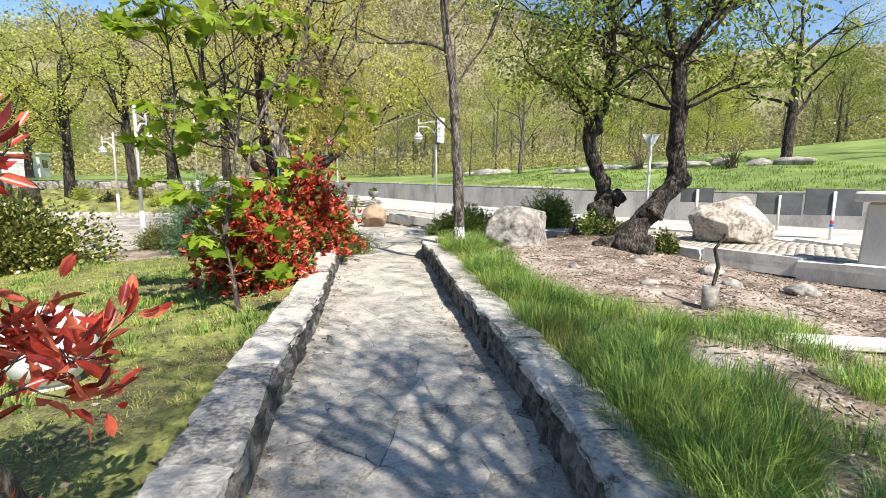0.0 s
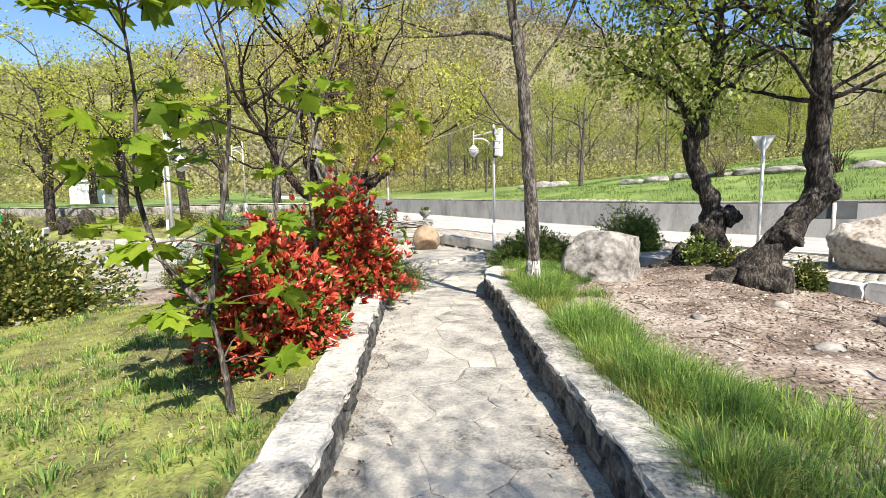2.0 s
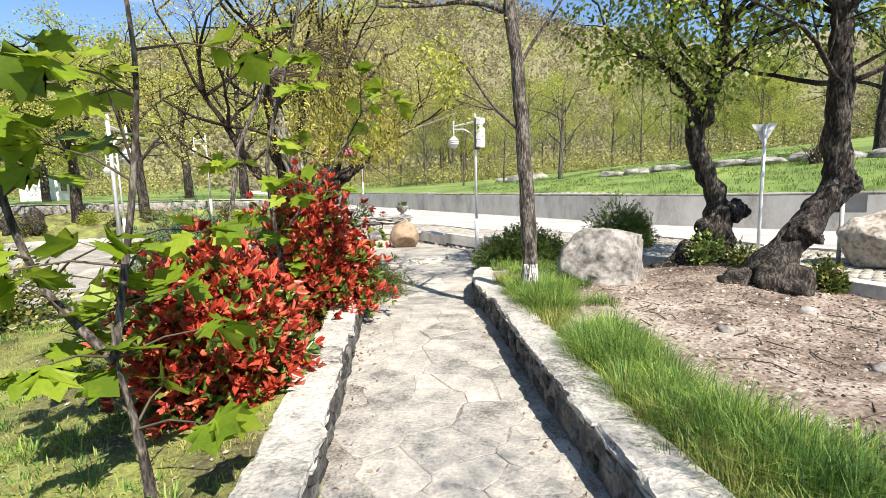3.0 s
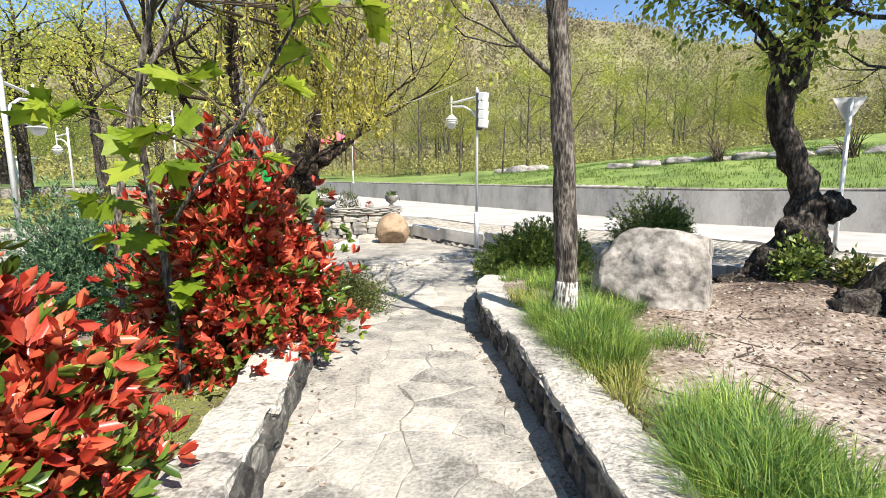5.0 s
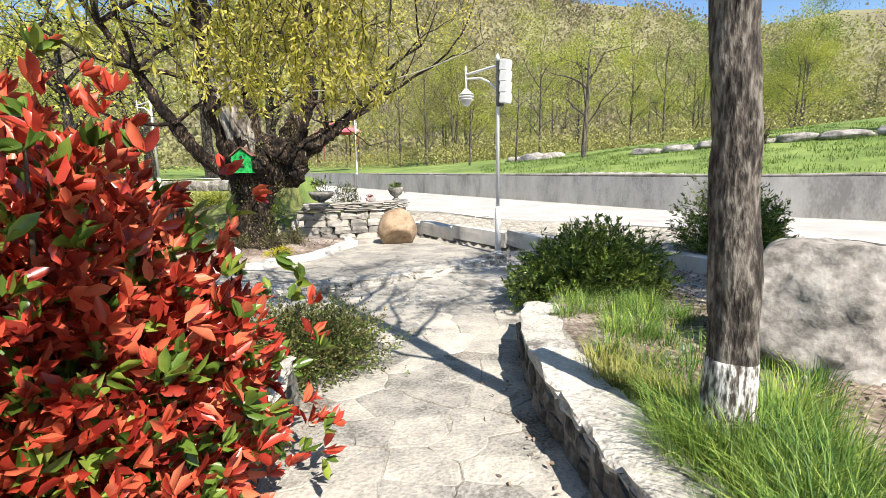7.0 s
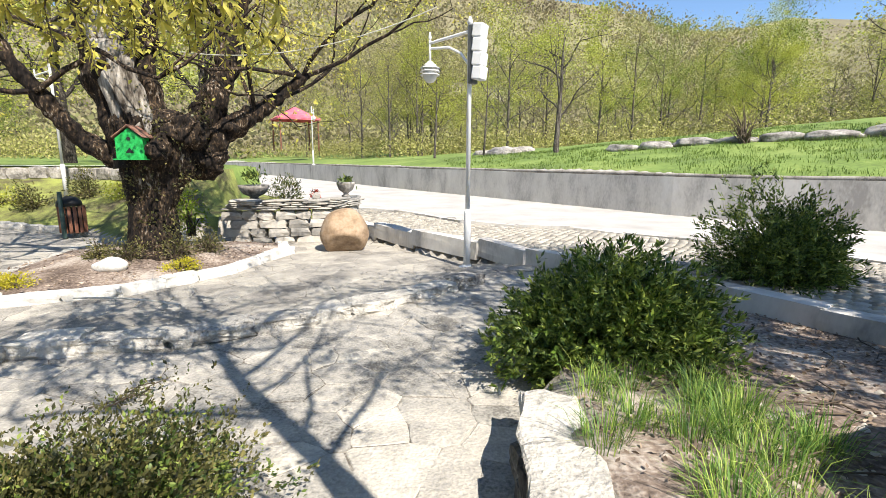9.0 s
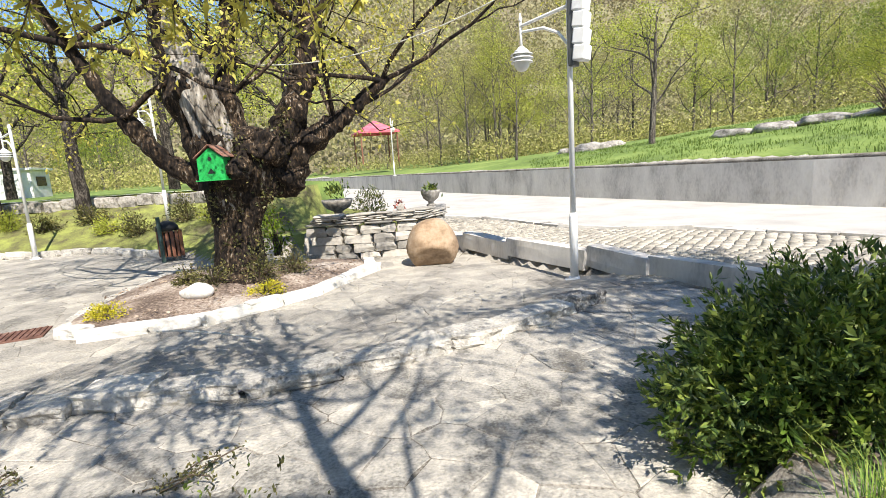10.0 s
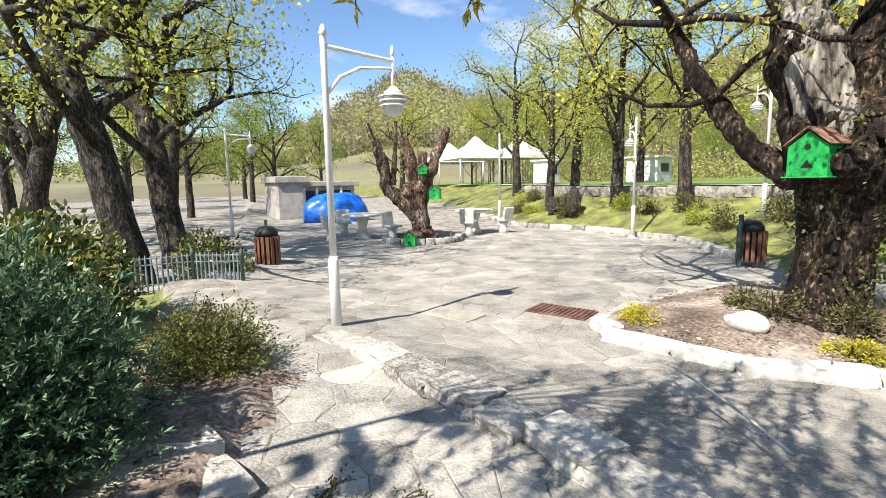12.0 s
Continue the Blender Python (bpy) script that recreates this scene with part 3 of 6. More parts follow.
def flags(name, label, inside, bounds, step, gap, z_of, rng, single):
    """Paving: pieces in the stretch `single` are parts of their own, the rest one joined part."""
    base = thing(name, (0, 0, 0), label, "paving", kind="structure")
    v, f = [], []
    for c, poly in cells(rng, inside, *bounds, step, gap):
        if single(c.x, c.y):
            pv, pf = [], []
            slab_geometry(c, poly, z_of, rng, pv, pf)
            z0 = z_of(c.x, c.y)
            pv = [(a - c.x, b - c.y, z - z0) for a, b, z in pv]
            ob = part("flagstone", raw("flagstone", pv, pf, M["flag"]), parent=base)
            ob.location = (c.x, c.y, z0)
        else:
            slab_geometry(c, poly, z_of, rng, v, f)
    if v:
        tagged(part("flagstones", raw("flagstones", v, f, M["flag_stuff"]), parent=base), kind="stuff")
    return base


def on_path(x, y):
    return -9.5 < y < 2.0 and along(y, KERB_L) + .02 < x < along(y, KERB_R) - .02


def on_landing(x, y):
    if on_path(x, y) or ground(x, y)[1] != "mortar":
        return False
    return y > 1.6 and y < along(x, EDGE) - .06 and x < along(y, PAVE) - .15 and x > -8.5


def on_terrace(x, y):
    return y > along(x, EDGE) + .12 and x < along(y, PAVE) - .12 and y < along(x, FAR) - .1 and x > -15.5 and not in_island(x, y, .1)


ISLAND = [(-4.95, 5.85), (-4.4, 5.75), (-3.3, 6.2), (-2.55, 7.2), (-2.05, 8.65), (-2.3, 9.4), (-3.4, 9.75), (-5.2, 9.8), (-5.75, 8.8), (-5.5, 7.3), (-5.2, 6.3)]


def in_island(x, y, grow_by=0.0):
    c = Vector((-3.9, 7.6))
    p = c + (Vector((x, y)) - c) / (1 + grow_by * .4)
    hit = False
    for (ax, ay), (bx, by) in zip(ISLAND, ISLAND[1:] + ISLAND[:1]):
        if (ay > p.y) != (by > p.y) and p.x < (bx - ax) * (p.y - ay) / (by - ay) + ax:
            hit = not hit
    return hit


# ---- trees ----
def burr_mesh(at, r, bark, seed):
    """A knotted outgrowth of the trunk or a root."""
    bm = bmesh.new()
    bmesh.ops.create_icosphere(bm, subdivisions=4, radius=1)
    for v in bm.verts:
        c = v.co + Vector((seed, 0, 0))
        v.co *= 1 + .45 * noise.noise(c * 1.2) + .25 * noise.noise(c * 3) + .14 * noise.noise(c * 7)
        v.co = Vector(at) + Vector((v.co.x * r[0], v.co.y * r[1], v.co.z * r[2]))
    for f in bm.faces:
        f.smooth = True
    me = bpy.data.meshes.new("burr")
    bm.to_mesh(me)
    bm.free()
    me.materials.append(bark)
    return me


def tree(name, at, label, rng_seed, trunk, limbs, bark, leaf, per, leaf_size, group="", depth=3, limb_len=1.6, limb_r=.05, near=.10,
         fork=3, lift=.05, wobble=.16, spread=.75, sides=8, wash=0.0, keep=1.0, droop=.2, narrow=.6, extra_tips=(), gnarl=.07, shaped=False,
         ridge=.05, trunk_sides=16, trunk_step=.12, burrs=()):
    """trunk: lines of (place, radius) that fork as given; limbs: (place, way, length, radius) from which the boughs grow."""
    rng, rs = random.Random(rng_seed), np.random.RandomState(rng_seed)
    root = thing(name, at, label, "tree", group)
    tubes, tips = Tubes(), list(extra_tips)
    trunk_seed = rng.uniform(0, 50)
    for k, line in enumerate(trunk):
        tubes.bark(line, trunk_sides, trunk_step, gnarl, ridge, trunk_seed + 3.7 * k)
    part("trunk", tubes.mesh("trunk", bark), parent=root)
    for p, r in burrs:
        part("burr", burr_mesh(p, r, bark, rng.uniform(0, 50)), parent=root)
    if wash:
        w = Tubes()
        (p, r), (q, r2) = trunk[0][:2]
        foot = Vector(p).lerp(Vector(q), min(1, wash / (Vector(q) - Vector(p)).length))
        w.bark([(p, r * 1.02 + .003), (foot, r2 * 1.02 + .003)], trunk_sides, trunk_step, gnarl, ridge, trunk_seed)
        part("whitewash", w.mesh("whitewash", M["whitewash"]), parent=root, label="flaking white limewash round the foot")
    for p, d, ln, r in limbs:
        bt = Tubes()
        grow(rng, bt, tips, p, d, ln, r, depth, wobble, lift, fork, 6, spread)
        part("branch", bt.mesh("branch", bark), parent=root)
    if per:
        tips = [t for t in tips if rng.random() < keep]
        p, a = scatter_leaves(tips, per, near, rs)
        v, f = leaves(p, a, leaf_size, leaf_size * narrow, rs, droop=droop, shaped=shaped)
        tagged(part("crown", raw("crown", v, f, leaf), parent=root), kind="stuff")
    return root


def fan(rng, p, n, out=.7, up=.8, length=1.6, r=.05):
    """n boughs spreading from a place."""
    a0 = rng.uniform(0, 6.28)
    return [(p, (math.cos(a0 + 6.28 * k / n) * out, math.sin(a0 + 6.28 * k / n) * out, up + rng.uniform(-.2, .3)), length * rng.uniform(.8, 1.2), r) for k in range(n)]


# ---- shrubs ----
def shrub(name, at, radii, label, leaf, count, length, width, seed, lumps=10, shell=.7, group="", twigs=14, second=None, part2=.0, droop=0.0, upward=.3, spikes=0, whorl=1, spray=0.0):
    rs, rng = np.random.RandomState(seed), random.Random(seed)
    root = thing(name, at, label, "shrub", group)
    t = Tubes()
    p, d = lumpy(rs, count // whorl, radii, lumps, shell, .02)
    for k in range(twigs):
        q = p[rng.randrange(len(p))]
        t.add([Vector((rng.uniform(-.15, .15) * radii[0], rng.uniform(-.15, .15) * radii[1], -.08)), Vector(q) * .5 + Vector((0, 0, .1 * radii[2])), Vector(q)], [.022, .013, .005], 5)
    if spikes:
        for k in range(spikes):
            q = p[rng.randrange(len(p))]
            if q[2] < .5 * radii[2]:
                continue
            h = rng.uniform(.12, .32)
            m = rng.randint(24, 46)
            u = rs.uniform(0, 1, (m, 1))
            p = np.concatenate([p, q + np.array([[0, 0, h]]) * u + rs.normal(size=(m, 3)) * .03 * (1.1 - u)])
            d = np.concatenate([d, unit_rows(rs.normal(size=(m, 3)) * .5 + np.array([0, 0, .9]))])
    part("twig", t.mesh("twig", M["twig"]), parent=root)
    if whorl > 1:
        d = unit_rows(d + rs.normal(size=d.shape) * .45 + np.array([0, 0, upward])).repeat(whorl, 0)
        p = p.repeat(whorl, 0) + rs.normal(size=d.shape) * .006 + d * rs.uniform(0, 1, (len(d), 1)) * spray
        ways = unit_rows(d * .8 + unit_rows(np.cross(d, rs.normal(size=d.shape))) * rs.uniform(.3, 1.0, (len(d), 1)))
    else:
        ways = unit_rows(d + rs.normal(size=d.shape) * .6 + np.array([0, 0, upward]))
    chance = rs.uniform(0, 1, len(p) // whorl).repeat(whorl)
    two = chance < part2 * (1.4 - .9 * np.clip(p[:, 2] / max(radii[2], .1), 0, 1))
    for name2, pick, material in (("foliage", ~two, leaf), ("older_leaves", two, second)):
        if pick.any():
            v, f = leaves(p[pick], ways[pick], length, width, rs, droop=droop, shaped=whorl > 1 and not spray)
            tagged(part(name2, raw(name2, v, f, material), parent=root), kind="stuff")
    return root


def blades(name, label, spots, height, rs, material, per=14, spread=.09, width=.009):
    """Tufts of bent grass blades; one object that nobody could count."""
    p = np.array(spots).repeat(per, 0)
    n = len(p)
    ang = rs.uniform(0, 2 * np.pi, n)
    d = np.stack([np.cos(ang), np.sin(ang), 0 * ang], 1)
    rad = rs.uniform(0, 1, (n, 1)) ** .5 * spread
    h = height * rs.uniform(.35, 1.2, (n, 1)) * rs.uniform(.55, 1.25, len(spots)).repeat(per)[:, None]
    lean = rs.uniform(.1, 1.1, (n, 1))
    root = p + d * rad - np.array([0, 0, .02])
    side = np.stack([-d[:, 1], d[:, 0], 0 * ang], 1) * width
    mid = root + d * lean * h * .35 + np.array([0, 0, 1]) * h * .6
    end = root + d * lean * h * 1.0 + np.array([0, 0, 1]) * h * (1 - .25 * lean)
    v = np.stack([root - side, root + side, mid + side * .8, mid - side * .8, end], 1).reshape(-1, 3)
    k = np.arange(n)[:, None] * 5
    f = np.concatenate([k + np.array([[0, 1, 2]]), k + np.array([[0, 2, 3]]), k + np.array([[3, 2, 4]])])
    return tagged(new(name, raw(name, v, f, material)), label, "grass", kind="stuff")


def patch(rs, n, test, x0, x1, y0, y1, thin=0.0, scale=1.5, seed=0.0):
    out = []
    while len(out) < n:
        x, y = rs.uniform(x0, x1), rs.uniform(y0, y1)
        if test(x, y) and noise.noise((x * scale, y * scale, seed)) > thin - .35:
            out.append((x, y, top(x, y)))
    return out


def rock(name, at, size, label, material, seed, cutn=5, rough=.16, sub=4, turn=0.0, category="boulder", planes=()):
    rng = random.Random(seed)
    bm = bmesh.new()
    bmesh.ops.create_icosphere(bm, subdivisions=sub, radius=1)
    for _ in range(cutn):
        n = Vector((rng.gauss(0, 1), rng.gauss(0, 1), rng.gauss(0, .8))).normalized()
        lim = rng.uniform(.62, .85)
        for v in bm.verts:
            o = v.co.dot(n) - lim
            if o > 0:
                v.co -= n * o * .92
    for way, lim in planes:
        n = Vector(way).normalized()
        for v in bm.verts:
            v.co -= n * max(0, v.co.dot(n) - lim)
    for v in bm.verts:
        c = v.co + Vector((seed, 0, 0))
        v.co *= 1 + rough * noise.noise(c * 1.3) + rough * .4 * noise.noise(c * 3.4) + rough * .28 * noise.noise(c * 8) + rough * .12 * noise.noise(c * 17)
        if v.co.z < -.72:
            v.co.z = -.72 + (v.co.z + .72) * .1
    zs = min(v.co.z for v in bm.verts)
    for v in bm.verts:
        v.co = Vector((v.co.x * size[0], v.co.y * size[1], (v.co.z - zs) * size[2] / (1 - zs)))
    for f in bm.faces:
        f.smooth = True
    me = bpy.data.meshes.new(name)
    bm.to_mesh(me)
    bm.free()
    me.materials.append(material)
    ob = new(name, me)
    ob.matrix_basis = pose(*at, 0, 0, turn)
    return tagged(ob, label, category)


# ---- lamp post with a hanging bell lamp ----
def lamp_post(at, turn, height, label, group="white lamp posts"):
    """The arm points along +x of the post."""
    root = thing("street_lamp", at, label, "street lamp", group, turn=turn)
    part("base_plate", lathe([(.13, 0), (.13, .015), (.075, .02), (.07, .05)], 16), M["white_paint"], root)
    part("lower_pole", lathe([(.055, .02), (.055, .85), (.045, .9)], 14), M["white_paint"], root)
    part("pole", lathe([(.036, .88), (.033, height - .05), (.033, height), (.045, height + .01), (.03, height + .06), (.012, height + .10)], 14), M["white_paint"], root)
    arm = Tubes().add([(0, 0, height - .10), (.74, 0, height - .16)], [.025, .022], 8)
    arm.add([(.02, 0, height - .55), (.16, 0, height - .38), (.38, 0, height - .27), (.72, 0, height - .24)], [.02, .02, .02, .018], 8)
    part("arm", arm.mesh("arm", M["white_paint"]), parent=root)
    part("finial", lathe([(.012, 0), (.024, .03), (.024, .05), (.008, .12)], 10, (.75, 0, height - .12)), M["white_paint"], root)
    part("hanger", lathe([(.018, 0), (.018, .34)], 10, (.75, 0, height - .46)), M["white_paint"], root)
    lamp = part("lamp_head", lathe([(.03, .0), (.06, -.03), (.10, -.06), (.10, -.075)], 20, (.75, 0, height - .42)), M["white_paint"], root)
    for k, (r, z) in enumerate(((.15, -.10), (.155, -.15), (.15, -.20))):
        part("louvre_ring", lathe([(r * .55, z + .03), (r, z), (r, z - .012), (r * .55, z + .01)], 20, (.75, 0, height - .42)), M["white_paint"], lamp)
    part("globe", lathe([(.105, -.10), (.11, -.2), (.10, -.26), (.06, -.31), (.02, -.325)], 18, (.75, 0, height - .42)), M["lamp_glass"], lamp, "frosted glass globe")
    return root


# ---- paving and kerbs ----
path_kerb("kerb_1", "low rubble stone kerb with uneven cap stones beside the path", KERB_L, -1, -9.5, 1.0, lambda y: .27, random.Random(5))
path_kerb("kerb_2", "low rubble stone kerb with uneven cap stones beside the planted bed", KERB_R, 1, -9.5, 2.45, lambda y: .285 - .12 * min(max((y - .4) / 2.0, 0), 1), random.Random(6))
row_of_stones("kerb_3", "raised edge of rough flat stones between path landing and terrace", EDGE[1:-1], lambda x, y: -.055 + .025 * noise.noise((x * 3, y * 3, 1)) if x > -4.3 else -.05 - .13 * min(1, (-4.3 - x) / 1.0), .30, .13, .50, M["kerbstone"], random.Random(7), .2, 4, .035)
isl = ISLAND + ISLAND[:1]
row_of_stones("kerb_4", "pale stone kerb round the old tree's bed", isl[:6], lambda x, y: -.225, .18, .15, .55, M["white_stone"], random.Random(8), .12, 3, .03)
row_of_stones("kerb_5", "dark weathered stone kerb at the back of the tree bed", isl[7:], lambda x, y: -.25, .18, .14, .4, M["kerbstone"], random.Random(9))
row_of_stones("kerb_6", "worn concrete kerb along the cobbled pavement", [(along(y, PAVE), y) for y in np.arange(-7.5, 12.1, .5)], lambda x, y: road_z(y) - .14, .24, .30, 1.3, M["concrete"], random.Random(10), .06, 2, .02)
row_of_stones("kerb_7", "low broken kerb between cobbles and road", [(along(y, ROAD), y) for y in np.arange(-8, 14.1, .5)], lambda x, y: road_z(y) - .085, .18, .22, 1.1, M["concrete"], random.Random(11), .08, 2, .02)
row_of_stones("kerb_8", "pale stone kerb along the terrace's far bank", [(x, along(x, FAR) - .1) for x in np.arange(-26, -6.4, .5)], lambda x, y: -.22, .25, .22, .7, M["kerbstone"], random.Random(12))
row_of_stones("kerb_9", "short stone kerb round the juniper bed", [(-2.45, 2.15), (-3.0, 2.1), (-3.55, 1.9)], lambda x, y: -.05, .27, .12, .42, M["kerbstone"], random.Random(13))

def terrace_z(x, y):
    return -.275 + .19 * max(0, min(1, 1 - (y - along(x, EDGE)) / 1.6))


flags("pavement_1", "sunlit irregular grey flagstone path", on_path, (-1.1, 1.3, -9.5, 2.0), .30, .008, lambda x, y: path_z(y), random.Random(21), lambda x, y: y > -7.5)
flags("pavement_2", "irregular grey and cream flagstone landing", on_landing, (-8.5, 3, 1.5, 7), .31, .010, lambda x, y: -.1, random.Random(22), lambda x, y: x > -4.5)
flags("pavement_3", "wide terrace of pale irregular flagstones", on_terrace, (-15.5, 2.5, 1.5, 12.5), .38, .010, terrace_z, random.Random(23), lambda x, y: False)

# cobbles of the roadside pavement
cv, cf = [], []
crng = random.Random(31)
for y in np.arange(-6.5, 13.5, .115):
    for x in np.arange(along(y, PAVE) + .14, along(y, ROAD) - .1, .17):
        s = len(cv)
        x2, w, d = x + crng.uniform(-.012, .012), crng.uniform(.066, .078), crng.uniform(.044, .052)
        z = road_z(y) - .035 + crng.uniform(.0, .012)
        for hx, hy, hz in ((-1, -1, -.03), (1, -1, -.03), (1, 1, -.03), (-1, 1, -.03), (-.82, -.78, .012), (.82, -.78, .012), (.82, .78, .012), (-.82, .78, .012)):
            cv.append((x2 + hx * w, y + hy * d, z + hz))
        for k in range(4):
            cf.append((s + k, s + (k + 1) % 4, s + 4 + (k + 1) % 4, s + 4 + k))
        cf.append((s + 4, s + 5, s + 6, s + 7))
cob = thing("pavement_4", (0, 0, 0), "sunken pavement of small tan cobbles beside the road", "paving", kind="structure")
tagged(part("cobbles", raw("cobbles", np.array(cv), np.array(cf), M["cobble"]), parent=cob), kind="stuff")

# bed of the old tree
ring = []
c0 = Vector((-3.9, 7.7))
for s in (1, .75, .5, .25):
    ring += [(c0.x + (x - c0.x) * s * .985, c0.y + (y - c0.y) * s * .985, -.19 + .24 * (1 - s) + .03 * noise.noise((x * 3, y * 3, s * 5))) for x, y in ISLAND]
k = len(ISLAND)
bf = [(i * k + j, i * k + (j + 1) % k, (i + 1) * k + (j + 1) % k, (i + 1) * k + j) for i in range(3) for j in range(k)] + [tuple(range(3 * k, 4 * k))]
tagged(new("ground_bed", raw("ground_bed", ring, bf, M["soil"], True)), "raised earth bed under the old tree", "ground", kind="structure")

# ---- lamps ----
lamp_post((1.0, 7.47, -.275), 137, 3.55, "white steel lamp post with hanging bell lamp at the terrace corner")
lamp_post((-5.66, 3.07, -.275), 102, 3.08, "white steel lamp post with hanging bell lamp beside the flagged terrace")
lamp_post((-18.2, 1.53, -.275), 85, 3.4, "white steel lamp post with bell lamp at the terrace's far side")
lamp_post((-11.4, 12.1, -.275), 150, 3.2, "white steel lamp post beside the low bank")
lamp_post((-9.2, 14.2, .3), 150, 3.4, "white steel lamp post on the grassy bank")
lamp_post((-17.3, 11.0, -.275), 150, 3.3, "white steel lamp post in front of the far bank")
lamp_post((-6, 33, 1.0), 90, 3.6, "white lamp post beside the far road")

# ---- boulders ----
rock("boulder", (-1.06, 9.05, -.285), (.43, .40, .78), "smooth tan boulder standing on the terrace", M["rock_tan"], 4, 4, .08)
rock("boulder", (2.50, 1.05, .02), (.80, .58, 1.0), "grey split boulder with a sheer face beside the path's bed", M["rock"], 12, 0, .14, 5, planes=(((.9, -.42, .03), .36), ((.2, .1, 1), .70), ((-.75, -.5, .4), .80), ((-.2, -1, .1), .8), ((.95, .3, .05), .42)))
rock("boulder", (6.6, 1.2, .17), (.82, .68, 1.08), "large angular pale boulder on the roadside pavement", M["rock_pale"], 17, 4, .10, 5, planes=(((-.6, -.5, .75), .58), ((.35, -.55, .7), .60), ((.9, -.2, .45), .66), ((-.9, -.35, -.2), .7), ((.1, -1, -.1), .62), ((-.2, .3, 1), .74)))

# ---- near trees ----
trng = random.Random(41)
tree("tree", (1.08, .02, .22), "slender leaning roadside tree with whitewashed foot and few leaves", 42,
     [[((0, 0, -.1), .115), ((.0, .02, .5), .09), ((-.06, .05, 1.6), .086), ((-.14, .08, 2.7), .076), ((-.30, .1, 3.9), .06), ((-.34, .15, 5.2), .04), ((-.32, .2, 6.0), .02)]],
     [((-.08, .05, 1.9), (-.75, .1, .5), 1.0, .022), ((-.14, .08, 2.6), (.6, .1, .7), 1.3, .025), ((-.2, .1, 3.2), (-.7, -.2, .6), 1.5, .028), ((-.3, .1, 3.9), (.5, .5, .7), 1.6, .03), ((-.32, .1, 4.6), (-.4, .4, .8), 1.6, .026), ((-.34, .15, 5.2), (.1, 0, 1), 1.4, .026),
      ((-.16, .08, 2.9), (.2, .8, .5), 1.5, .022), ((-.22, .1, 3.4), (-.2, -.8, .5), 1.5, .022), ((-.26, .1, 3.6), (.8, -.1, .4), 1.7, .022), ((-.3, .1, 4.2), (-.8, .1, .4), 1.7, .022), ((-.33, .13, 4.9), (.7, -.4, .5), 1.7, .022)]
     + fan(trng, (-.33, .15, 4.6), 4, 1.1, .25, 1.6, .026),
     M["bark_pale"], M["leaf_spring"], 4, .055, depth=3, near=.09, wash=.5, spread=.9, ridge=.10, gnarl=.06, trunk_sides=40, trunk_step=.025)
tree("tree", (3.9, 1.6, .22), "dark crooked tree with gnarled foot and fresh leaves", 43,
     [[((0, 0, -.2), .42), ((.10, 0, .25), .30), ((.27, .03, .72), .21), ((.24, .06, 1.05), .15), ((.03, .1, 1.5), .13), ((-.10, .1, 1.95), .125), ((-.05, .1, 2.3), .14), ((.13, .1, 2.65), .105), ((.26, .1, 3.25), .10), ((.25, .1, 4.0), .075), ((.2, .1, 5.0), .045)],
      [((-.08, .1, 2.2), .10), ((-.24, .12, 2.6), .07), ((-.62, .15, 3.0), .05), ((-1.15, .2, 3.2), .03)]],
     fan(trng, (.2, .1, 2.8), 4, 1.0, .35, 1.2, .04) + fan(trng, (.25, .1, 3.4), 5, 1.0, .5, 1.3, .045) + fan(trng, (.25, .1, 4.0), 5, .9, .7, 1.4, .04) + fan(trng, (.2, .1, 4.8), 4, .7, .9, 1.3, .035) + [((-1.1, .2, 3.2), (-.6, .1, .3), .8, .025), ((-.6, .15, 3.0), (-.6, -.4, .1), .8, .022), ((-.3, .12, 2.65), (-.5, .2, .5), .8, .025), ((-.2, .1, 2.5), (-.7, -.3, -.1), .6, .02)],
     M["bark"], M["leaf_green"], 4, .08, "twin trees", depth=3, near=.12, droop=.5, ridge=.11, gnarl=.2, trunk_sides=30, trunk_step=.04,
     burrs=[((.45, -.05, .85), (.16, .16, .17)), ((-.20, -.16, .12), (.32, .26, .28)), ((.2, -.25, .1), (.3, .24, .26)), ((-.04, .05, 2.25), (.16, .15, .18)), ((.12, -.12, .5), (.26, .2, .26)), ((-.42, -.1, -.02), (.3, .24, .16))])
tree("tree", (4.1, .42, .26), "dark leaning tree beside its twin with mossy foot", 44,
     [[((-.05, 0, -.2), .40), ((.05, 0, .10), .27), ((.24, .03, .34), .20), ((.5, .06, .67), .19), ((.80, .1, 1.0), .17), ((.93, .12, 1.28), .17), ((.87, .12, 1.7), .145), ((.87, .12, 2.3), .135), ((.83, .12, 3.0), .125), ((.80, .1, 3.5), .11)],
      [((.82, .1, 3.2), .10), ((.55, .1, 3.9), .075), ((.35, .1, 4.8), .05)], [((.82, .1, 3.3), .10), ((1.2, .1, 3.8), .075), ((1.85, .15, 4.3), .05), ((2.35, .2, 4.6), .03)]],
     fan(trng, (.86, .1, 2.4), 4, 1.0, .3, 1.2, .035) + fan(trng, (.82, .1, 3.2), 5, 1, .5, 1.4, .04) + fan(trng, (.45, .1, 4.3), 5, .9, .6, 1.3, .04) + fan(trng, (1.45, .1, 4.0), 5, .9, .5, 1.2, .035) + fan(trng, (2.25, .2, 4.55), 4, .8, .5, 1.0, .03),
     M["bark"], M["leaf_green"], 4, .08, "twin trees", depth=3, near=.12, droop=.5, ridge=.11, gnarl=.18, trunk_sides=30, trunk_step=.04,
     burrs=[((.1, -.2, .04), (.30, .26, .22)), ((.45, -.04, .6), (.2, .17, .16)), ((-.25, .0, .0), (.32, .28, .18)), ((.98, .08, 1.2), (.15, .15, .18))])

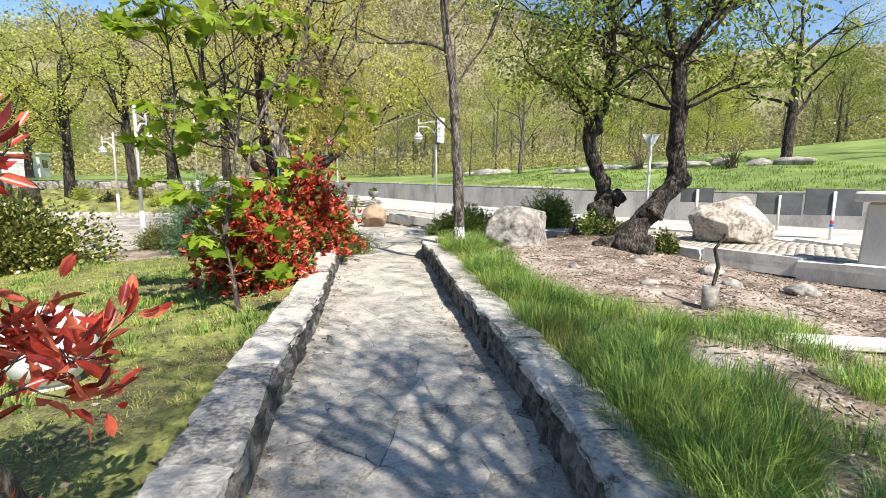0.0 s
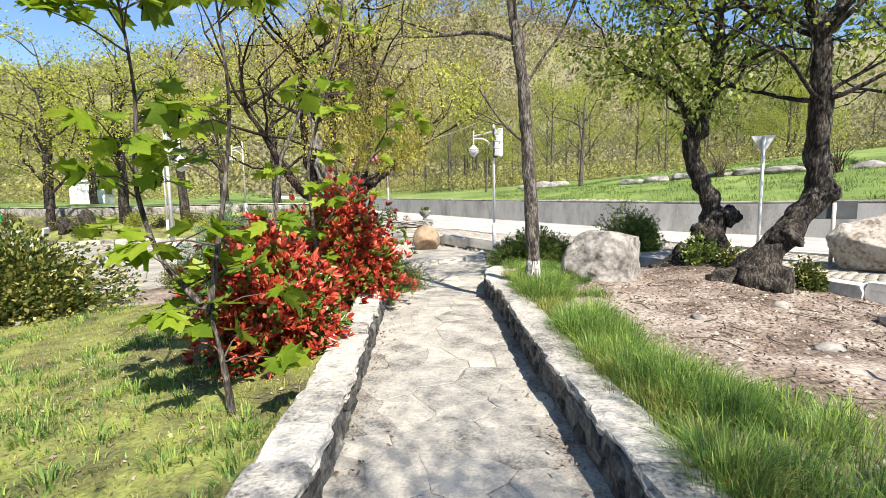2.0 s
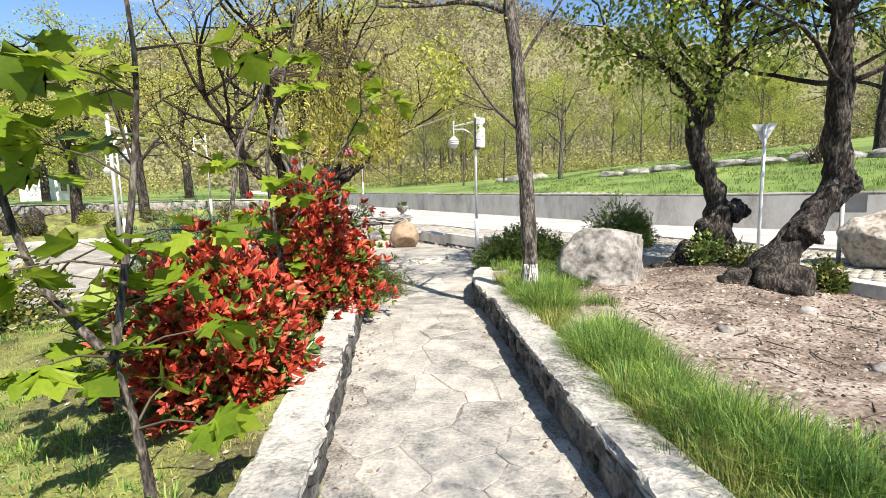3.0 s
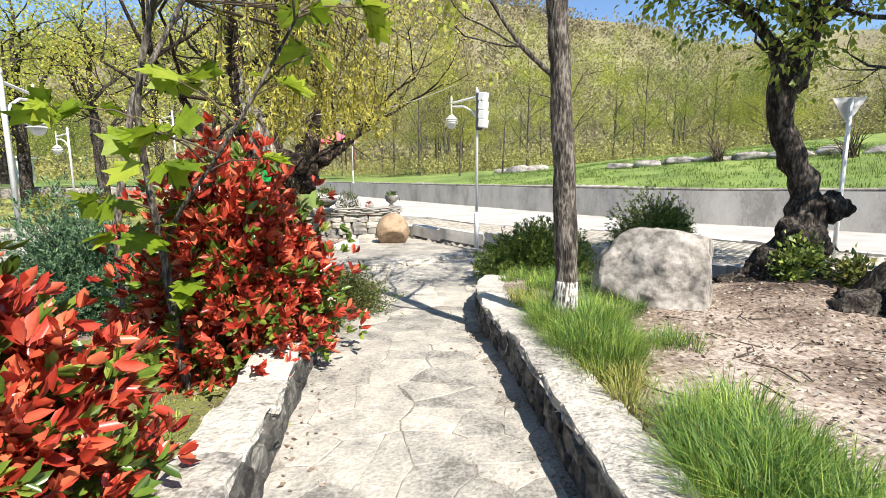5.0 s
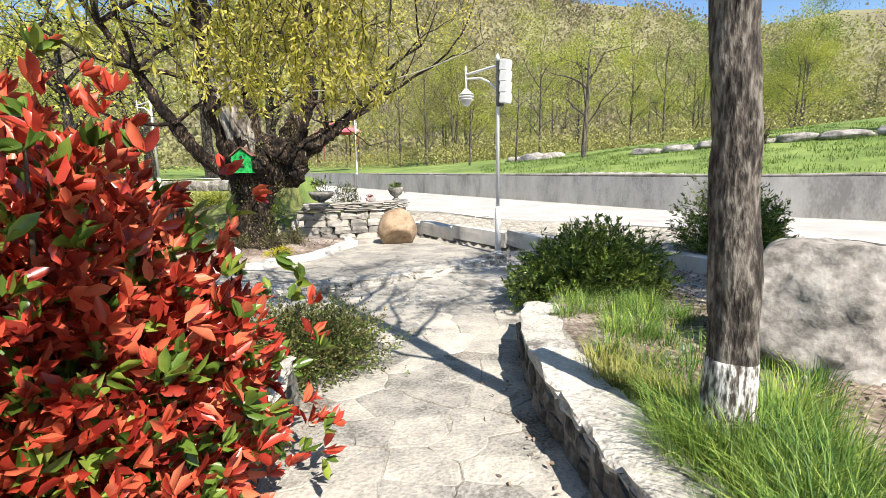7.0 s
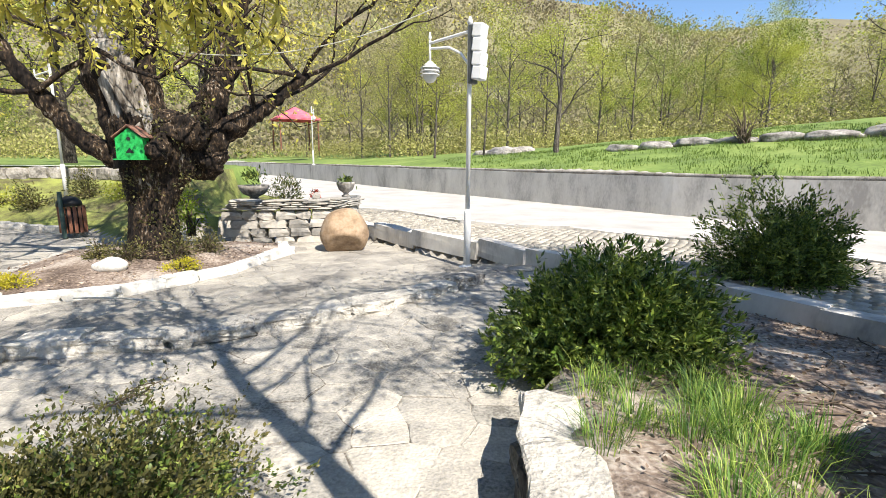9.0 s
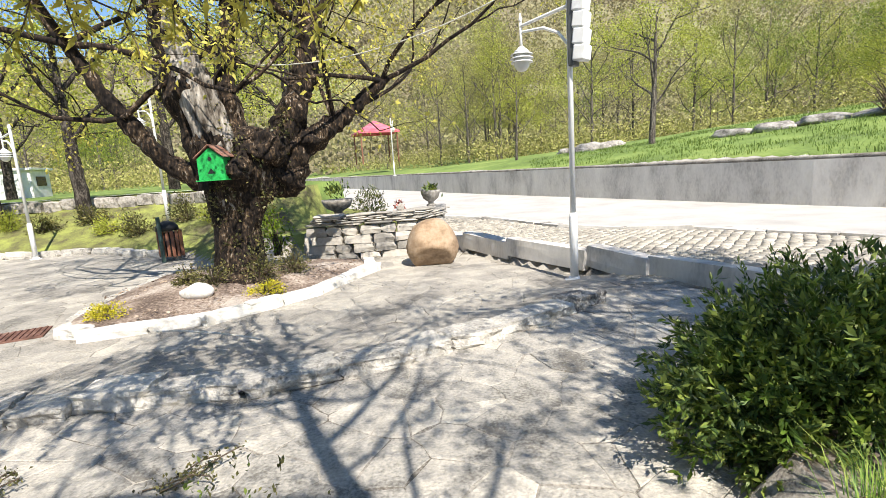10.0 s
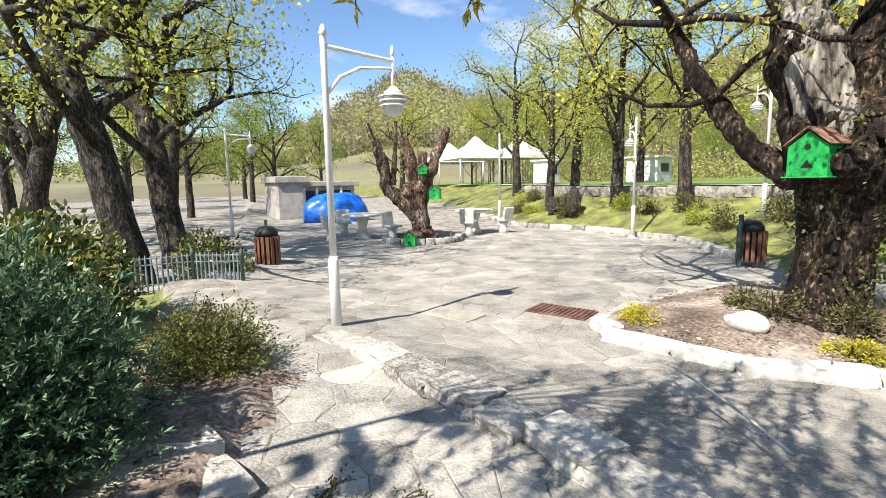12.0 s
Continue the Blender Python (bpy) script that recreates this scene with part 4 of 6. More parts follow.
# the old tree in the bed; its limbs spread in one upright plane, given as (way along it, height), radius
orng = random.Random(45)


def in_fan(*pairs, back=0.0):
    return [((u * .88 - back * .43, u * .42 + back * .9, z), r) for u, z, r in pairs]


def bough(u, z, n, out, up, length, r):
    return fan(orng, in_fan((u, z, 0))[0][0], n, out, up, length, r)


old_tree = tree("tree", (-3.75, 7.75, -.15), "huge old tree with burred hollow trunk and bleached limbs", 46,
     [in_fan((0, -.2, .46), (0, .3, .35), (.02, .8, .35), (.12, 1.2, .46), (.24, 1.55, .58), (.25, 1.95, .44), (.2, 2.2, .2)),
      in_fan((-.12, 1.4, .36), (-.2, 2.05, .38), (-.36, 2.7, .32), (-.48, 3.3, .26), (-.6, 4.2, .18), (-.68, 5.4, .10)),
      in_fan((-.3, 1.55, .2), (-.75, 1.75, .14), (-1.1, 2.2, .12), (-1.45, 2.75, .10), (-1.75, 3.35, .08), (-2.2, 4.0, .05), back=.1),
      in_fan((.5, 1.5, .34), (.8, 2.05, .26), (1.08, 2.6, .2), (1.25, 3.1, .17), (1.3, 4.0, .12), (1.34, 5.2, .07)),
      in_fan((.7, 1.6, .28), (1.25, 2.0, .19), (1.7, 2.3, .14), (2.15, 2.65, .10), (2.5, 2.9, .07)),
      in_fan((.15, 2.0, .24), (.1, 2.8, .16), (.25, 3.8, .11), (.3, 5.2, .07), back=.3)],
     bough(-.56, 3.8, 4, 1, .6, 2.0, .06) + bough(-.68, 5.3, 4, .9, .9, 2.0, .06) + bough(1.28, 3.6, 4, 1, .7, 2.0, .06) + bough(1.32, 5.0, 4, .9, .8, 1.8, .05) + bough(.28, 5.1, 3, .9, .8, 1.8, .05)
     + bough(2.4, 2.85, 4, .9, .5, 1.9, .04) + bough(1.6, 2.25, 3, .8, .9, 1.9, .04) + bough(-1.7, 3.3, 4, 1.0, .4, 2.2, .045) + bough(-2.2, 4.0, 4, .8, .6, 2.2, .045) + bough(-1.2, 2.4, 2, 1.1, .2, 2.0, .04),
     M["bark_old"], M["leaf_willow"], 7, .055, depth=3, near=.10, lift=.07, gnarl=.22, ridge=.14, trunk_sides=48, trunk_step=.035,
     burrs=[(in_fan((.75, 1.45, 0))[0][0], (.34, .3, .28)), ((.3, -.42, 1.62), (.24, .2, .22)), ((-.05, -.3, 1.9), (.2, .2, .28)), ((.62, -.1, 1.9), (.26, .26, .24)), ((0.1, -.25, .02), (.4, .3, .22)), (in_fan((1.15, 2.0, 0))[0][0], (.26, .22, .2))])
strip = Tubes()
for a, w in ((-.10, .10), (.06, .13), (.20, .09)):
    strip.bark([((-.16 + .16 + a * .8, -.08 - .26 + a * .4, 1.75), .03), ((-.2 * .88 + .17 + a, -.09 - .27 + a * .5, 2.1), w), ((-.36 * .88 + .15 + a * .9, -.15 - .22 + a * .5, 2.7), w), ((-.48 * .88 + .12 + a * .7, -.2 - .18, 3.3), w * .8), ((-.6 * .88 + .08, -.25 - .12, 4.1), .02)], 18, .04, .2, .22, a * 30)
ts = np.random.RandomState(47)
tz = ts.uniform(.1, 2.5, 520)
ta = ts.uniform(-2.6, .6, 520)
tr = np.interp(tz, [0, .3, .8, 1.2, 1.6, 2.0, 2.5], [.42, .36, .36, .48, .62, .55, .5])
tc = np.interp(tz, [.8, 1.2, 1.6, 2.5], [0, .12, .28, .4])
tp2 = np.stack([tc * .88 + np.cos(ta) * tr, tc * .42 + np.sin(ta) * tr, tz], 1)
tp2 = tp2[[noise.noise((q[0] * 3.5, q[1] * 3.5, q[2] * 2.2)) > .02 for q in tp2]].repeat(4, 0)
v, f = leaves(tp2 + ts.normal(size=tp2.shape) * .045, ts.normal(size=tp2.shape) + np.array([.2, -.5, .1]), .05, .028, ts)
tagged(part("ivy", raw("ivy", v, f, M["leaf_cotoneaster"]), parent=old_tree, label="dry ivy and shoots on the bark"), kind="stuff")
part("bare_wood", strip.mesh("bare_wood", M["bare_wood"]), parent=old_tree, label="bleached bare wood along a torn limb")

# ---- red photinias ----
def photinia(at, radii, label, seed, count):
    return shrub("photinia_bush", at, radii, label, M["leaf_red"], count, .08, .032, seed, 18, .5, "red photinia bushes", 26, M["leaf_redgreen"], .26, upward=.5, whorl=6)


photinia((-1.44, -2.3, .12), (.78, .78, 1.50), "dense photinia bush with glossy red new leaves", 51, 19000)
photinia((-1.40, -.25, .1), (.86, .86, 1.72), "tall photinia bush with glossy red and older green leaves", 52, 23000)
tree("photinia_bush", (-.92, -6.45, .12), "young photinia with red leaf rosettes on a bent stem", 53,
     [[((0, 0, -.1), .035), ((-.06, -.1, .35), .03), ((-.12, -.28, .62), .024), ((-.08, -.42, .95), .014)]],
     [((-.06, -.1, .4), (.1, -.5, .2), .26, .008), ((-.12, -.28, .62), (.6, .15, .6), .3, .008), ((-.12, -.28, .62), (-.4, -.4, .4), .3, .01), ((-.1, -.35, .8), (.3, -.5, .5), .28, .008), ((-.08, -.42, .95), (.1, 0, 1), .32, .008),
      ((-.1, -.35, .75), (.8, .2, .2), .3, .008), ((-.1, -.3, .6), (-.5, .2, .6), .3, .008), ((-.08, -.4, .9), (.5, .2, .8), .34, .008), ((-.08, -.42, .9), (-.2, -.2, .9), .34, .008), ((-.05, -.1, .3), (.3, -.7, .0), .28, .008),
      ((-.1, -.3, .62), (.9, .1, .3), .42, .008), ((-.09, -.38, .85), (.9, .3, .5), .42, .008), ((-.12, -.3, .6), (-.7, .4, .3), .36, .008), ((-.08, -.42, .95), (-.6, .2, .8), .34, .008), ((-.12, -.25, .55), (.2, -.6, .3), .34, .008), ((-.1, -.2, .45), (-.6, -.2, .4), .34, .008)],
     M["bark_pale"], M["leaf_red"], 6, .075, depth=1, near=.025, narrow=.36, droop=-.3, fork=3, shaped=True)

# ---- evergreen shrubs ----
shrub("yew_shrub", (1.5, 3.3, -.1), (.95, .9, 1.0), "spreading dark yew shrub with pale new tips at the path's end", M["leaf_yew"], 60000, .05, .016, 61, 30, .35, "", 20, M["leaf_redgreen"], .25, whorl=10, spray=.08, spikes=14)
shrub("yew_shrub", (3.95, 4.9, 0), (.74, .7, 1.2), "dark feathery yew shrub beside the cobbled pavement", M["leaf_yew"], 40000, .055, .015, 62, 22, .3, "", 20, whorl=14, spray=.16, upward=.5)
shrub("cotoneaster_shrub", (-1.2, 1.72, -.08), (.88, .80, .44), "low sprawling cotoneaster with small brownish leaves", M["leaf_cotoneaster"], 36000, .024, .012, 63, 18, .3, "", 60, M["leaf_yew"], .4, whorl=10, spray=.16)
shrub("cotoneaster_shrub", (-4.65, 1.95, -.12), (.68, .6, .6), "domed cotoneaster with dull brown-green leaves beside the landing", M["leaf_cotoneaster"], 30000, .024, .012, 64, 18, .3, "", 60, M["leaf_yew"], .3, whorl=10, spray=.14)
shrub("juniper_shrub", (-3.36, 1.1, -.08), (.90, .85, 1.45), "blue-green juniper shrub behind its stone kerb", M["leaf_juniper"], 110000, .042, .010, 65, 34, .45, "", 20, whorl=12, spray=.07, upward=.6)
shrub("hedge", (-6.3, .15, -.15), (1.65, 1.15, 1.3), "variegated evergreen hedge with yellow-edged leaves", M["leaf_hedge"], 26000, .075, .045, 66, 24, .55, "", 20, M["leaf_variegated"], .16)
for x, y, h, k in ((3.75, 1.15, .6, 0), (4.05, .75, .55, 1), (4.75, .3, .5, 2)):
    shrub("ivy", (x, y, top(x, y) - .05), (.34, .3, h), "ivy and shoots round the twin trees' feet", M["leaf_hedge"] if k else M["leaf_yew"], 1100, .06, .035, 67 + k, 6, .3, "ivy round the trees", 12)
shrub("hedge", (-10.1, 1.35, -.3), (.8, 1.1, 1.0), "glossy evergreen shrub behind the iron fence", M["leaf_hedge"], 5000, .07, .04, 68, 10, .5, "", 16)

# ---- leafy trees of the park, built once and copied ----
prng = random.Random(71)


def park_tree(at, label, seed, height, bark, leaf, leaf_size, per, group, r=.16, keep=1.0, boughs=7, lean=(.1, 0), fork=3, gnarl=.09, first=.25):
    rg = random.Random(seed)
    line = [((0, 0, -.3), r * 1.35), ((0, 0, .3), r), ((lean[0] * .5, lean[1] * .5, height * .28), r * .85), ((lean[0], lean[1], height * .5), r * .6), ((lean[0] * 1.2, lean[1], height * .75), r * .3)]
    limbs = []
    for k in range(boughs):
        t = first + (.75 - first) * k / boughs
        a = k * 2.4 + rg.uniform(-.4, .4)
        limbs.append(((lean[0] * t * 1.5, lean[1] * t * 1.5, height * t), (math.cos(a) * .8, math.sin(a) * .8, .75), height * (.30 - .12 * t), r * .38))
    limbs.append(((lean[0] * 1.2, lean[1], height * .75), (0, 0, 1), height * .2, r * .3))
    return tree("tree", at, label, seed, [line], limbs, bark, leaf, per, leaf_size, group, 2 if boughs < 6 else 3, near=height * .025, keep=keep, fork=fork, gnarl=gnarl)


bank = park_tree((-14.6, 14.2, .35), "dark-barked park tree with thin spring leaves on the bank", 72, 7.5, M["bark"], M["leaf_spring"], .10, 5, "trees on the bank", .22)
for x, y, s, t in ((-16.8, 12.9, .8, 80), (-12.3, 14.9, .95, 200), (-19.5, 16, 1.0, 30), (-9.5, 18.5, 1.05, 140), (-24, 15.5, 1.1, 280), (-6.3, 16.5, .9, 20), (-22, 22, 1.0, 100), (-14, 22, 1.1, 250), (-29, 10.5, .9, 60)):
    copy_thing(bank, pose(x, y, top(x, y) - .1, 0, 0, t) @ Matrix.Scale(s, 4))
dark = park_tree((-10.2, .3, -.3), "tall dark old tree behind the iron fence", 73, 9, M["bark"], M["leaf_spring"], .085, 10, "old trees behind the fence", .30, lean=(-.35, -.9), boughs=9)
for x, y, s, t in ((-12.1, .7, .95, 330), (-15.5, -3.0, 1.0, 230), (-20, -4, .9, 20), (-27, -1.5, 1.0, 150)):
    copy_thing(dark, pose(x, y, -.35, 0, 0, t) @ Matrix.Scale(s, 4))
dense = park_tree((-30, -1, -.3), "full green broadleaf tree beyond the terrace", 74, 7, M["bark"], M["leaf_green"], .12, 6, "green trees beyond the terrace", .2)
for x, y, s, t in ((-36, 3.5, 1.0, 90), (-40, -6, 1.2, 180), (-33, -10, 1.2, 10), (-48, 2, 1.2, 60), (-58, -6, 1.3, 0), (-55, 9, 1.1, 200), (-66, 1, 1.4, 120), (-47, -15, 1.3, 300), (-70, -12, 1.5, 40)):
    copy_thing(dense, pose(x, y, -.3, 0, 0, t) @ Matrix.Scale(s, 4))
# meadow trees
park_tree((6.9, 22.5, top(6.9, 22.5)), "small twin-stemmed tree in yellow-green leaf on the meadow", 75, 6.0, M["bark_pale"], M["leaf_spring"], .085, 3, "", .13)
park_tree((1.7, 29.0, top(1.7, 29)), "slim sapling with few leaves on the meadow", 76, 5.5, M["bark_pale"], M["leaf_spring"], .08, 2, "", .07, .6, 5)
park_tree((4.2, 26.5, top(4.2, 26.5)), "slim young tree beside the meadow's shade", 77, 5.0, M["bark_pale"], M["leaf_spring"], .08, 2, "", .06, .6, 5)
park_tree((17.5, 14.0, top(17.5, 14)), "dark park tree with sparse leaves on the meadow", 78, 7.5, M["bark"], M["leaf_spring"], .09, 3, "", .24)
park_tree((23.0, 8.5, top(23, 8.5)), "dark park tree with forked crown on the meadow", 79, 8, M["bark"], M["leaf_green"], .09, 2, "", .26)
# wood's edge behind the meadow
edge = [park_tree((18, 46, top(18, 46)), "yellow-green tree of the wood's edge", 81, 11, M["bark_pale"], M["leaf_spring"], .11, 9, "trees of the wood's edge", .12, boughs=9, first=.1),
        park_tree((3, 52, top(3, 52)), "pale half-bare tree of the wood's edge", 82, 12, M["bark_pale"], M["leaf_olive"], .10, 6, "trees of the wood's edge", .12, .8, boughs=9, first=.1),
        park_tree((30, 40, top(30, 40)), "fresh green tree of the wood's edge", 83, 11, M["bark_pale"], M["leaf_green"], .12, 9, "trees of the wood's edge", .13, boughs=9, first=.1)]
for k in range(95):
    a = radians(prng.uniform(-66, 52))
    d = prng.uniform(40, 82)
    x, y = -math.sin(a) * d, math.cos(a) * d
    if x < along(y, WALL) + 9:
        continue
    copy_thing(edge[prng.choice((0, 0, 1, 1, 2))], pose(x, y, top(x, y) - .2, 0, 0, prng.uniform(0, 360)) @ Matrix.Scale(prng.uniform(.7, 1.15), 4))
for k in range(60):
    a = radians(prng.uniform(10, 64))
    d = prng.uniform(44, 84)
    x, y = -math.sin(a) * d, math.cos(a) * d
    if x > along(y, ROAD) - 5:
        continue
    copy_thing(edge[prng.choice((0, 1, 1, 2))], pose(x, y, max(1.2, top(x, y)) - .2, 0, 0, prng.uniform(0, 360)) @ Matrix.Scale(prng.uniform(.55, .95), 4))

# woods on the hills
hs = np.random.RandomState(91)
hp = []
for k in range(26000):
    a, d = hs.uniform(-1.6, 1.75), hs.uniform(80, 420) if k % 3 else hs.uniform(80, 200)
    x, y = -math.sin(a) * d, math.cos(a) * d
    h = hill(x, y)
    if a > 1.05 and d < 190:
        continue
    if h < 2.5 and hs.uniform() < .6:
        continue
    if noise.noise((x * .02, y * .02, 3)) < -.42:
        continue
    hp.append((x, y, h + 1.2, .5 + d / 240))
hp = np.array(hp)
m = 22
cen = hp[:, :3].repeat(m, 0)
sz = hp[:, 3].repeat(m)[:, None]
off = hs.normal(size=cen.shape) * np.array([1.3, 1.3, 1.6]) * sz + np.array([0, 0, 2.6]) * sz
v, f = leaves(cen + off, hs.normal(size=cen.shape) + np.array([0, 0, .6]), 1.0, .8, hs, .2, .4)
v = v.reshape(-1, 4, 3)
v = (v - v[:, :1]) * sz[:, :, None] * .85 + v[:, :1]
tagged(new("backdrop_woods", raw("backdrop_woods", v.reshape(-1, 3), f, M["woods"])), "spring woods covering the distant hillsides", "woods", kind="stuff")

# undergrowth at the wood's foot
us = np.random.RandomState(92)
up = []
while len(up) < 1000:
    a, d = us.uniform(-1.1, 1.0), us.uniform(40, 90)
    x, y = -math.sin(a) * d, math.cos(a) * d
    if along(y, ROAD) - 4 < x < along(y, WALL) + 8:
        continue
    up.append((x, y, max(top(x, y), 1.0) if d < 85 else hill(x, y) + 1.2))
up = np.array(up).repeat(110, 0)
pts = up + us.normal(size=up.shape) * np.array([1.1, 1.1, .7]) + np.array([0, 0, .8])
v, f = leaves(pts, us.normal(size=pts.shape), .19, .12, us)
tagged(new("undergrowth", raw("undergrowth", v, f, M["leaf_olive"])), "tangled undergrowth at the foot of the woods", "undergrowth", kind="stuff")

# trees behind the start of the path, whose bare boughs shade it
shade = park_tree((3.6, -11.0, 0), "half-bare tree beside the start of the path", 95, 8.4, M["bark"], M["leaf_spring"], .07, 3, "trees at the path's start", .11, boughs=12, first=.4)
for x, y, s, t in ((2.3, -13.2, 1.0, 120), (2.6, -9.5, .85, 300)):
    copy_thing(shade, pose(x, y, -.1, 0, 0, t) @ Matrix.Scale(s, 4))

# ---- maple saplings with large leaves ----
def maple(at, label, seed, stems, size, per):
    """Whippy stems whose side twigs end in whorls of drooping lobed leaves."""
    rg, rs = random.Random(seed), np.random.RandomState(seed)
    root = thing("maple_sapling", at, label, "tree", "maple saplings")
    t, t2, tips = Tubes(), Tubes(), []
    for line, r in stems:
        pts = [Vector(p) for p in line]
        k = len(pts) - 1
        t.bark([(p, r + (.007 - r) * i / k) for i, p in enumerate(pts)], 12, .05, .08, .08, rg.uniform(0, 9))
        ends = [(pts[-1], (pts[-1] - pts[-2]).normalized())]
        for p, q in zip(pts[1:], pts[2:] + pts[-1:]):
            for _ in range(per):
                c = p.lerp(q, rg.random())
                way = Vector((rg.gauss(0, 1), rg.gauss(0, 1), rg.uniform(.1, .7))).normalized()
                e = c + way * rg.uniform(.18, .46)
                t2.add([c, c.lerp(e, .5) + Vector((0, 0, .03)), e], [.007, .005, .003], 5)
                ends.append((e, way))
        for e, way in ends:
            for _ in range(rg.randint(4, 7)):
                out = (way * .5 + Vector((rg.gauss(0, .8), rg.gauss(0, .8), rg.uniform(-.2, .5)))).normalized()
                f = e + out * rg.uniform(.03, .08)
                t2.add([e, f], [.002, .0015], 3)
                tips.append((f, out))
    part("stem", t.mesh("stem", M["bark_pale"]), parent=root)
    tagged(part("twig", t2.mesh("twig", M["twig"]), parent=root), kind="stuff")
    p = np.array([q for q, _ in tips])
    v, f = lobed_leaves(p, np.array([d for _, d in tips]) + .15 * rs.normal(size=p.shape) - np.array([0, 0, .35]), size, rs)
    tagged(part("leaves", raw("leaves", v, f, M["leaf_maple"]), parent=root), kind="stuff")
    return root


maple((-1.30, -3.52, .12), "young maple with forked stem and whorls of large fresh leaves", 101,
      [([(0, 0, -.1), (-.03, 0, .3), (-.10, 0, .72)], .036), ([(-.10, 0, .70), (-.26, .02, .86), (-.42, .03, 1.08), (-.50, 0, 1.5), (-.46, 0, 2.0), (-.5, 0, 2.5)], .024), ([(-.10, 0, .72), (-.06, .05, 1.05), (.0, .1, 1.5), (.06, .1, 2.0), (.02, .1, 2.6)], .022)], .15, 4)
maple((-1.46, -.82, .10), "young maple with pale stem between two red bushes", 102,
      [([(0, 0, -.1), (-.06, 0, .4), (-.1, 0, .9), (-.12, -.05, 1.3), (-.1, -.1, 1.8), (.1, -.1, 2.5), (.3, -.1, 3.2), (.35, 0, 3.9), (.3, .1, 4.6)], .03), ([(-.1, 0, .9), (.1, -.15, 1.15), (.35, -.25, 1.42), (.6, -.3, 1.75), (.85, -.3, 2.15)], .014)], .15, 3)

# ---- birdhouses ----
def birdhouse(at, turn, s, label):
    root = thing("birdhouse", at, label, "birdhouse", "green birdhouses", turn=turn)
    bm = bmesh.new()
    w, d, h, r = .15 * s, .15 * s, .24 * s, .36 * s
    v = [bm.verts.new(p) for p in ((-w, -d, 0), (w, -d, 0), (w, -d, h), (0, -d, r), (-w, -d, h), (-w, d, 0), (w, d, 0), (w, d, h), (0, d, r), (-w, d, h))]
    for f in ((0, 1, 2, 3, 4), (9, 8, 7, 6, 5), (0, 5, 6, 1), (1, 6, 7, 2), (4, 9, 5, 0), (2, 7, 8, 3), (3, 8, 9, 4)):
        bm.faces.new([v[i] for i in f])
    part("body", bm, M["green_paint"], root)
    ang = math.degrees(math.atan2(r - h, w))
    for sgn in (-1, 1):
        part("roof_panel", box((.235 * s, .36 * s, .014), (sgn * .085 * s, 0, (h + r) / 2 + .022 * s), (0, sgn * ang, 0), .003), M["brown_roof"], root, "faded brown roof board")
    part("floor_board", box((.36 * s, .36 * s, .014), (0, 0, -.008), (0, 0, 0), .003), M["green_paint"], root)
    bm = lathe([(.022 * s, 0), (.022 * s, .004)], 12)
    bmesh.ops.transform(bm, matrix=pose(0, -d - .002, .235 * s, 90, 0, 0), verts=bm.verts[:])
    part("round_hole", bm, M["dark"], root, "dark round hole")
    bm = bmesh.new()
    tv = [bm.verts.new(p) for p in ((-.045 * s, -d - .004, .07 * s), (.045 * s, -d - .004, .07 * s), (0, -d - .004, .13 * s), (-.045 * s, -d + .004, .07 * s), (.045 * s, -d + .004, .07 * s), (0, -d + .004, .13 * s))]
    for f in ((0, 1, 2), (5, 4, 3), (0, 3, 4, 1), (1, 4, 5, 2), (2, 5, 3, 0)):
        bm.faces.new([tv[i] for i in f])
    part("doorway", bm, M["dark"], root, "dark pointed doorway")
    return root


birdhouse((-3.62, 7.2, 1.36), 6, 1.12, "bright green wooden birdhouse with brown roof on the old trunk")
birdhouse((-13.28, 6.95, .92), 60, .95, "green birdhouse with brown roof fixed to the pollard")
birdhouse((-13.35, 6.62, 1.6), 80, .7, "small dark green birdhouse high in the pollard")
birdhouse((-12.75, 6.05, -.26), 60, 1.0, "green birdhouse standing at the pollard's foot")

# ---- pollard in its ring of stones ----
def in_row(*triples):
    return [((.36 * u, .93 * u, z), r) for u, z, r in triples]


tree("tree", (-13.7, 6.65, -.2), "sawn pollard tree with ragged bare stumps of limbs", 103,
     [in_row((0, -.2, .36), (0, .3, .28), (-.04, .8, .30), (-.05, 1.2, .3), (-.02, 1.6, .18)),
      in_row((-.1, .7, .26), (-.5, 1.05, .21), (-.9, 1.45, .19), (-1.0, 2.0, .18), (-1.15, 2.5, .15), (-1.2, 2.72, .10)),
      in_row((-.05, 1.2, .22), (-.15, 1.6, .18), (-.28, 2.3, .16), (-.42, 2.8, .11)),
      in_row((.02, 1.3, .2), (.06, 1.8, .17), (.1, 2.4, .13)),
      in_row((.05, 1.1, .24), (.2, 1.5, .18), (.4, 2.1, .16), (.62, 2.6, .14), (.8, 3.05, .10)),
      in_row((-.75, 1.5, .09), (-.68, 2.3, .07), (-.62, 3.25, .04)), in_row((-.95, 1.9, .08), (-1.2, 2.7, .05), (-1.4, 3.2, .03))],
     [((-.43, -1.1, 2.5), (-.2, -.6, .8), .5, .02), ((-.15, -.4, 2.7), (0, -.3, 1), .5, .02), ((-.36, -.93, 1.9), (0, -1, .5), .5, .02), ((.2, .6, 2.6), (0, .6, .8), .5, .02)], M["bark_rust"], M["leaf_spring"], 0, .05, depth=1,
     gnarl=.22, ridge=.12, trunk_sides=22, trunk_step=.06, burrs=[((-.05, -.1, 1.3), (.34, .36, .3)), ((.05, .05, .1), (.36, .38, .2))])
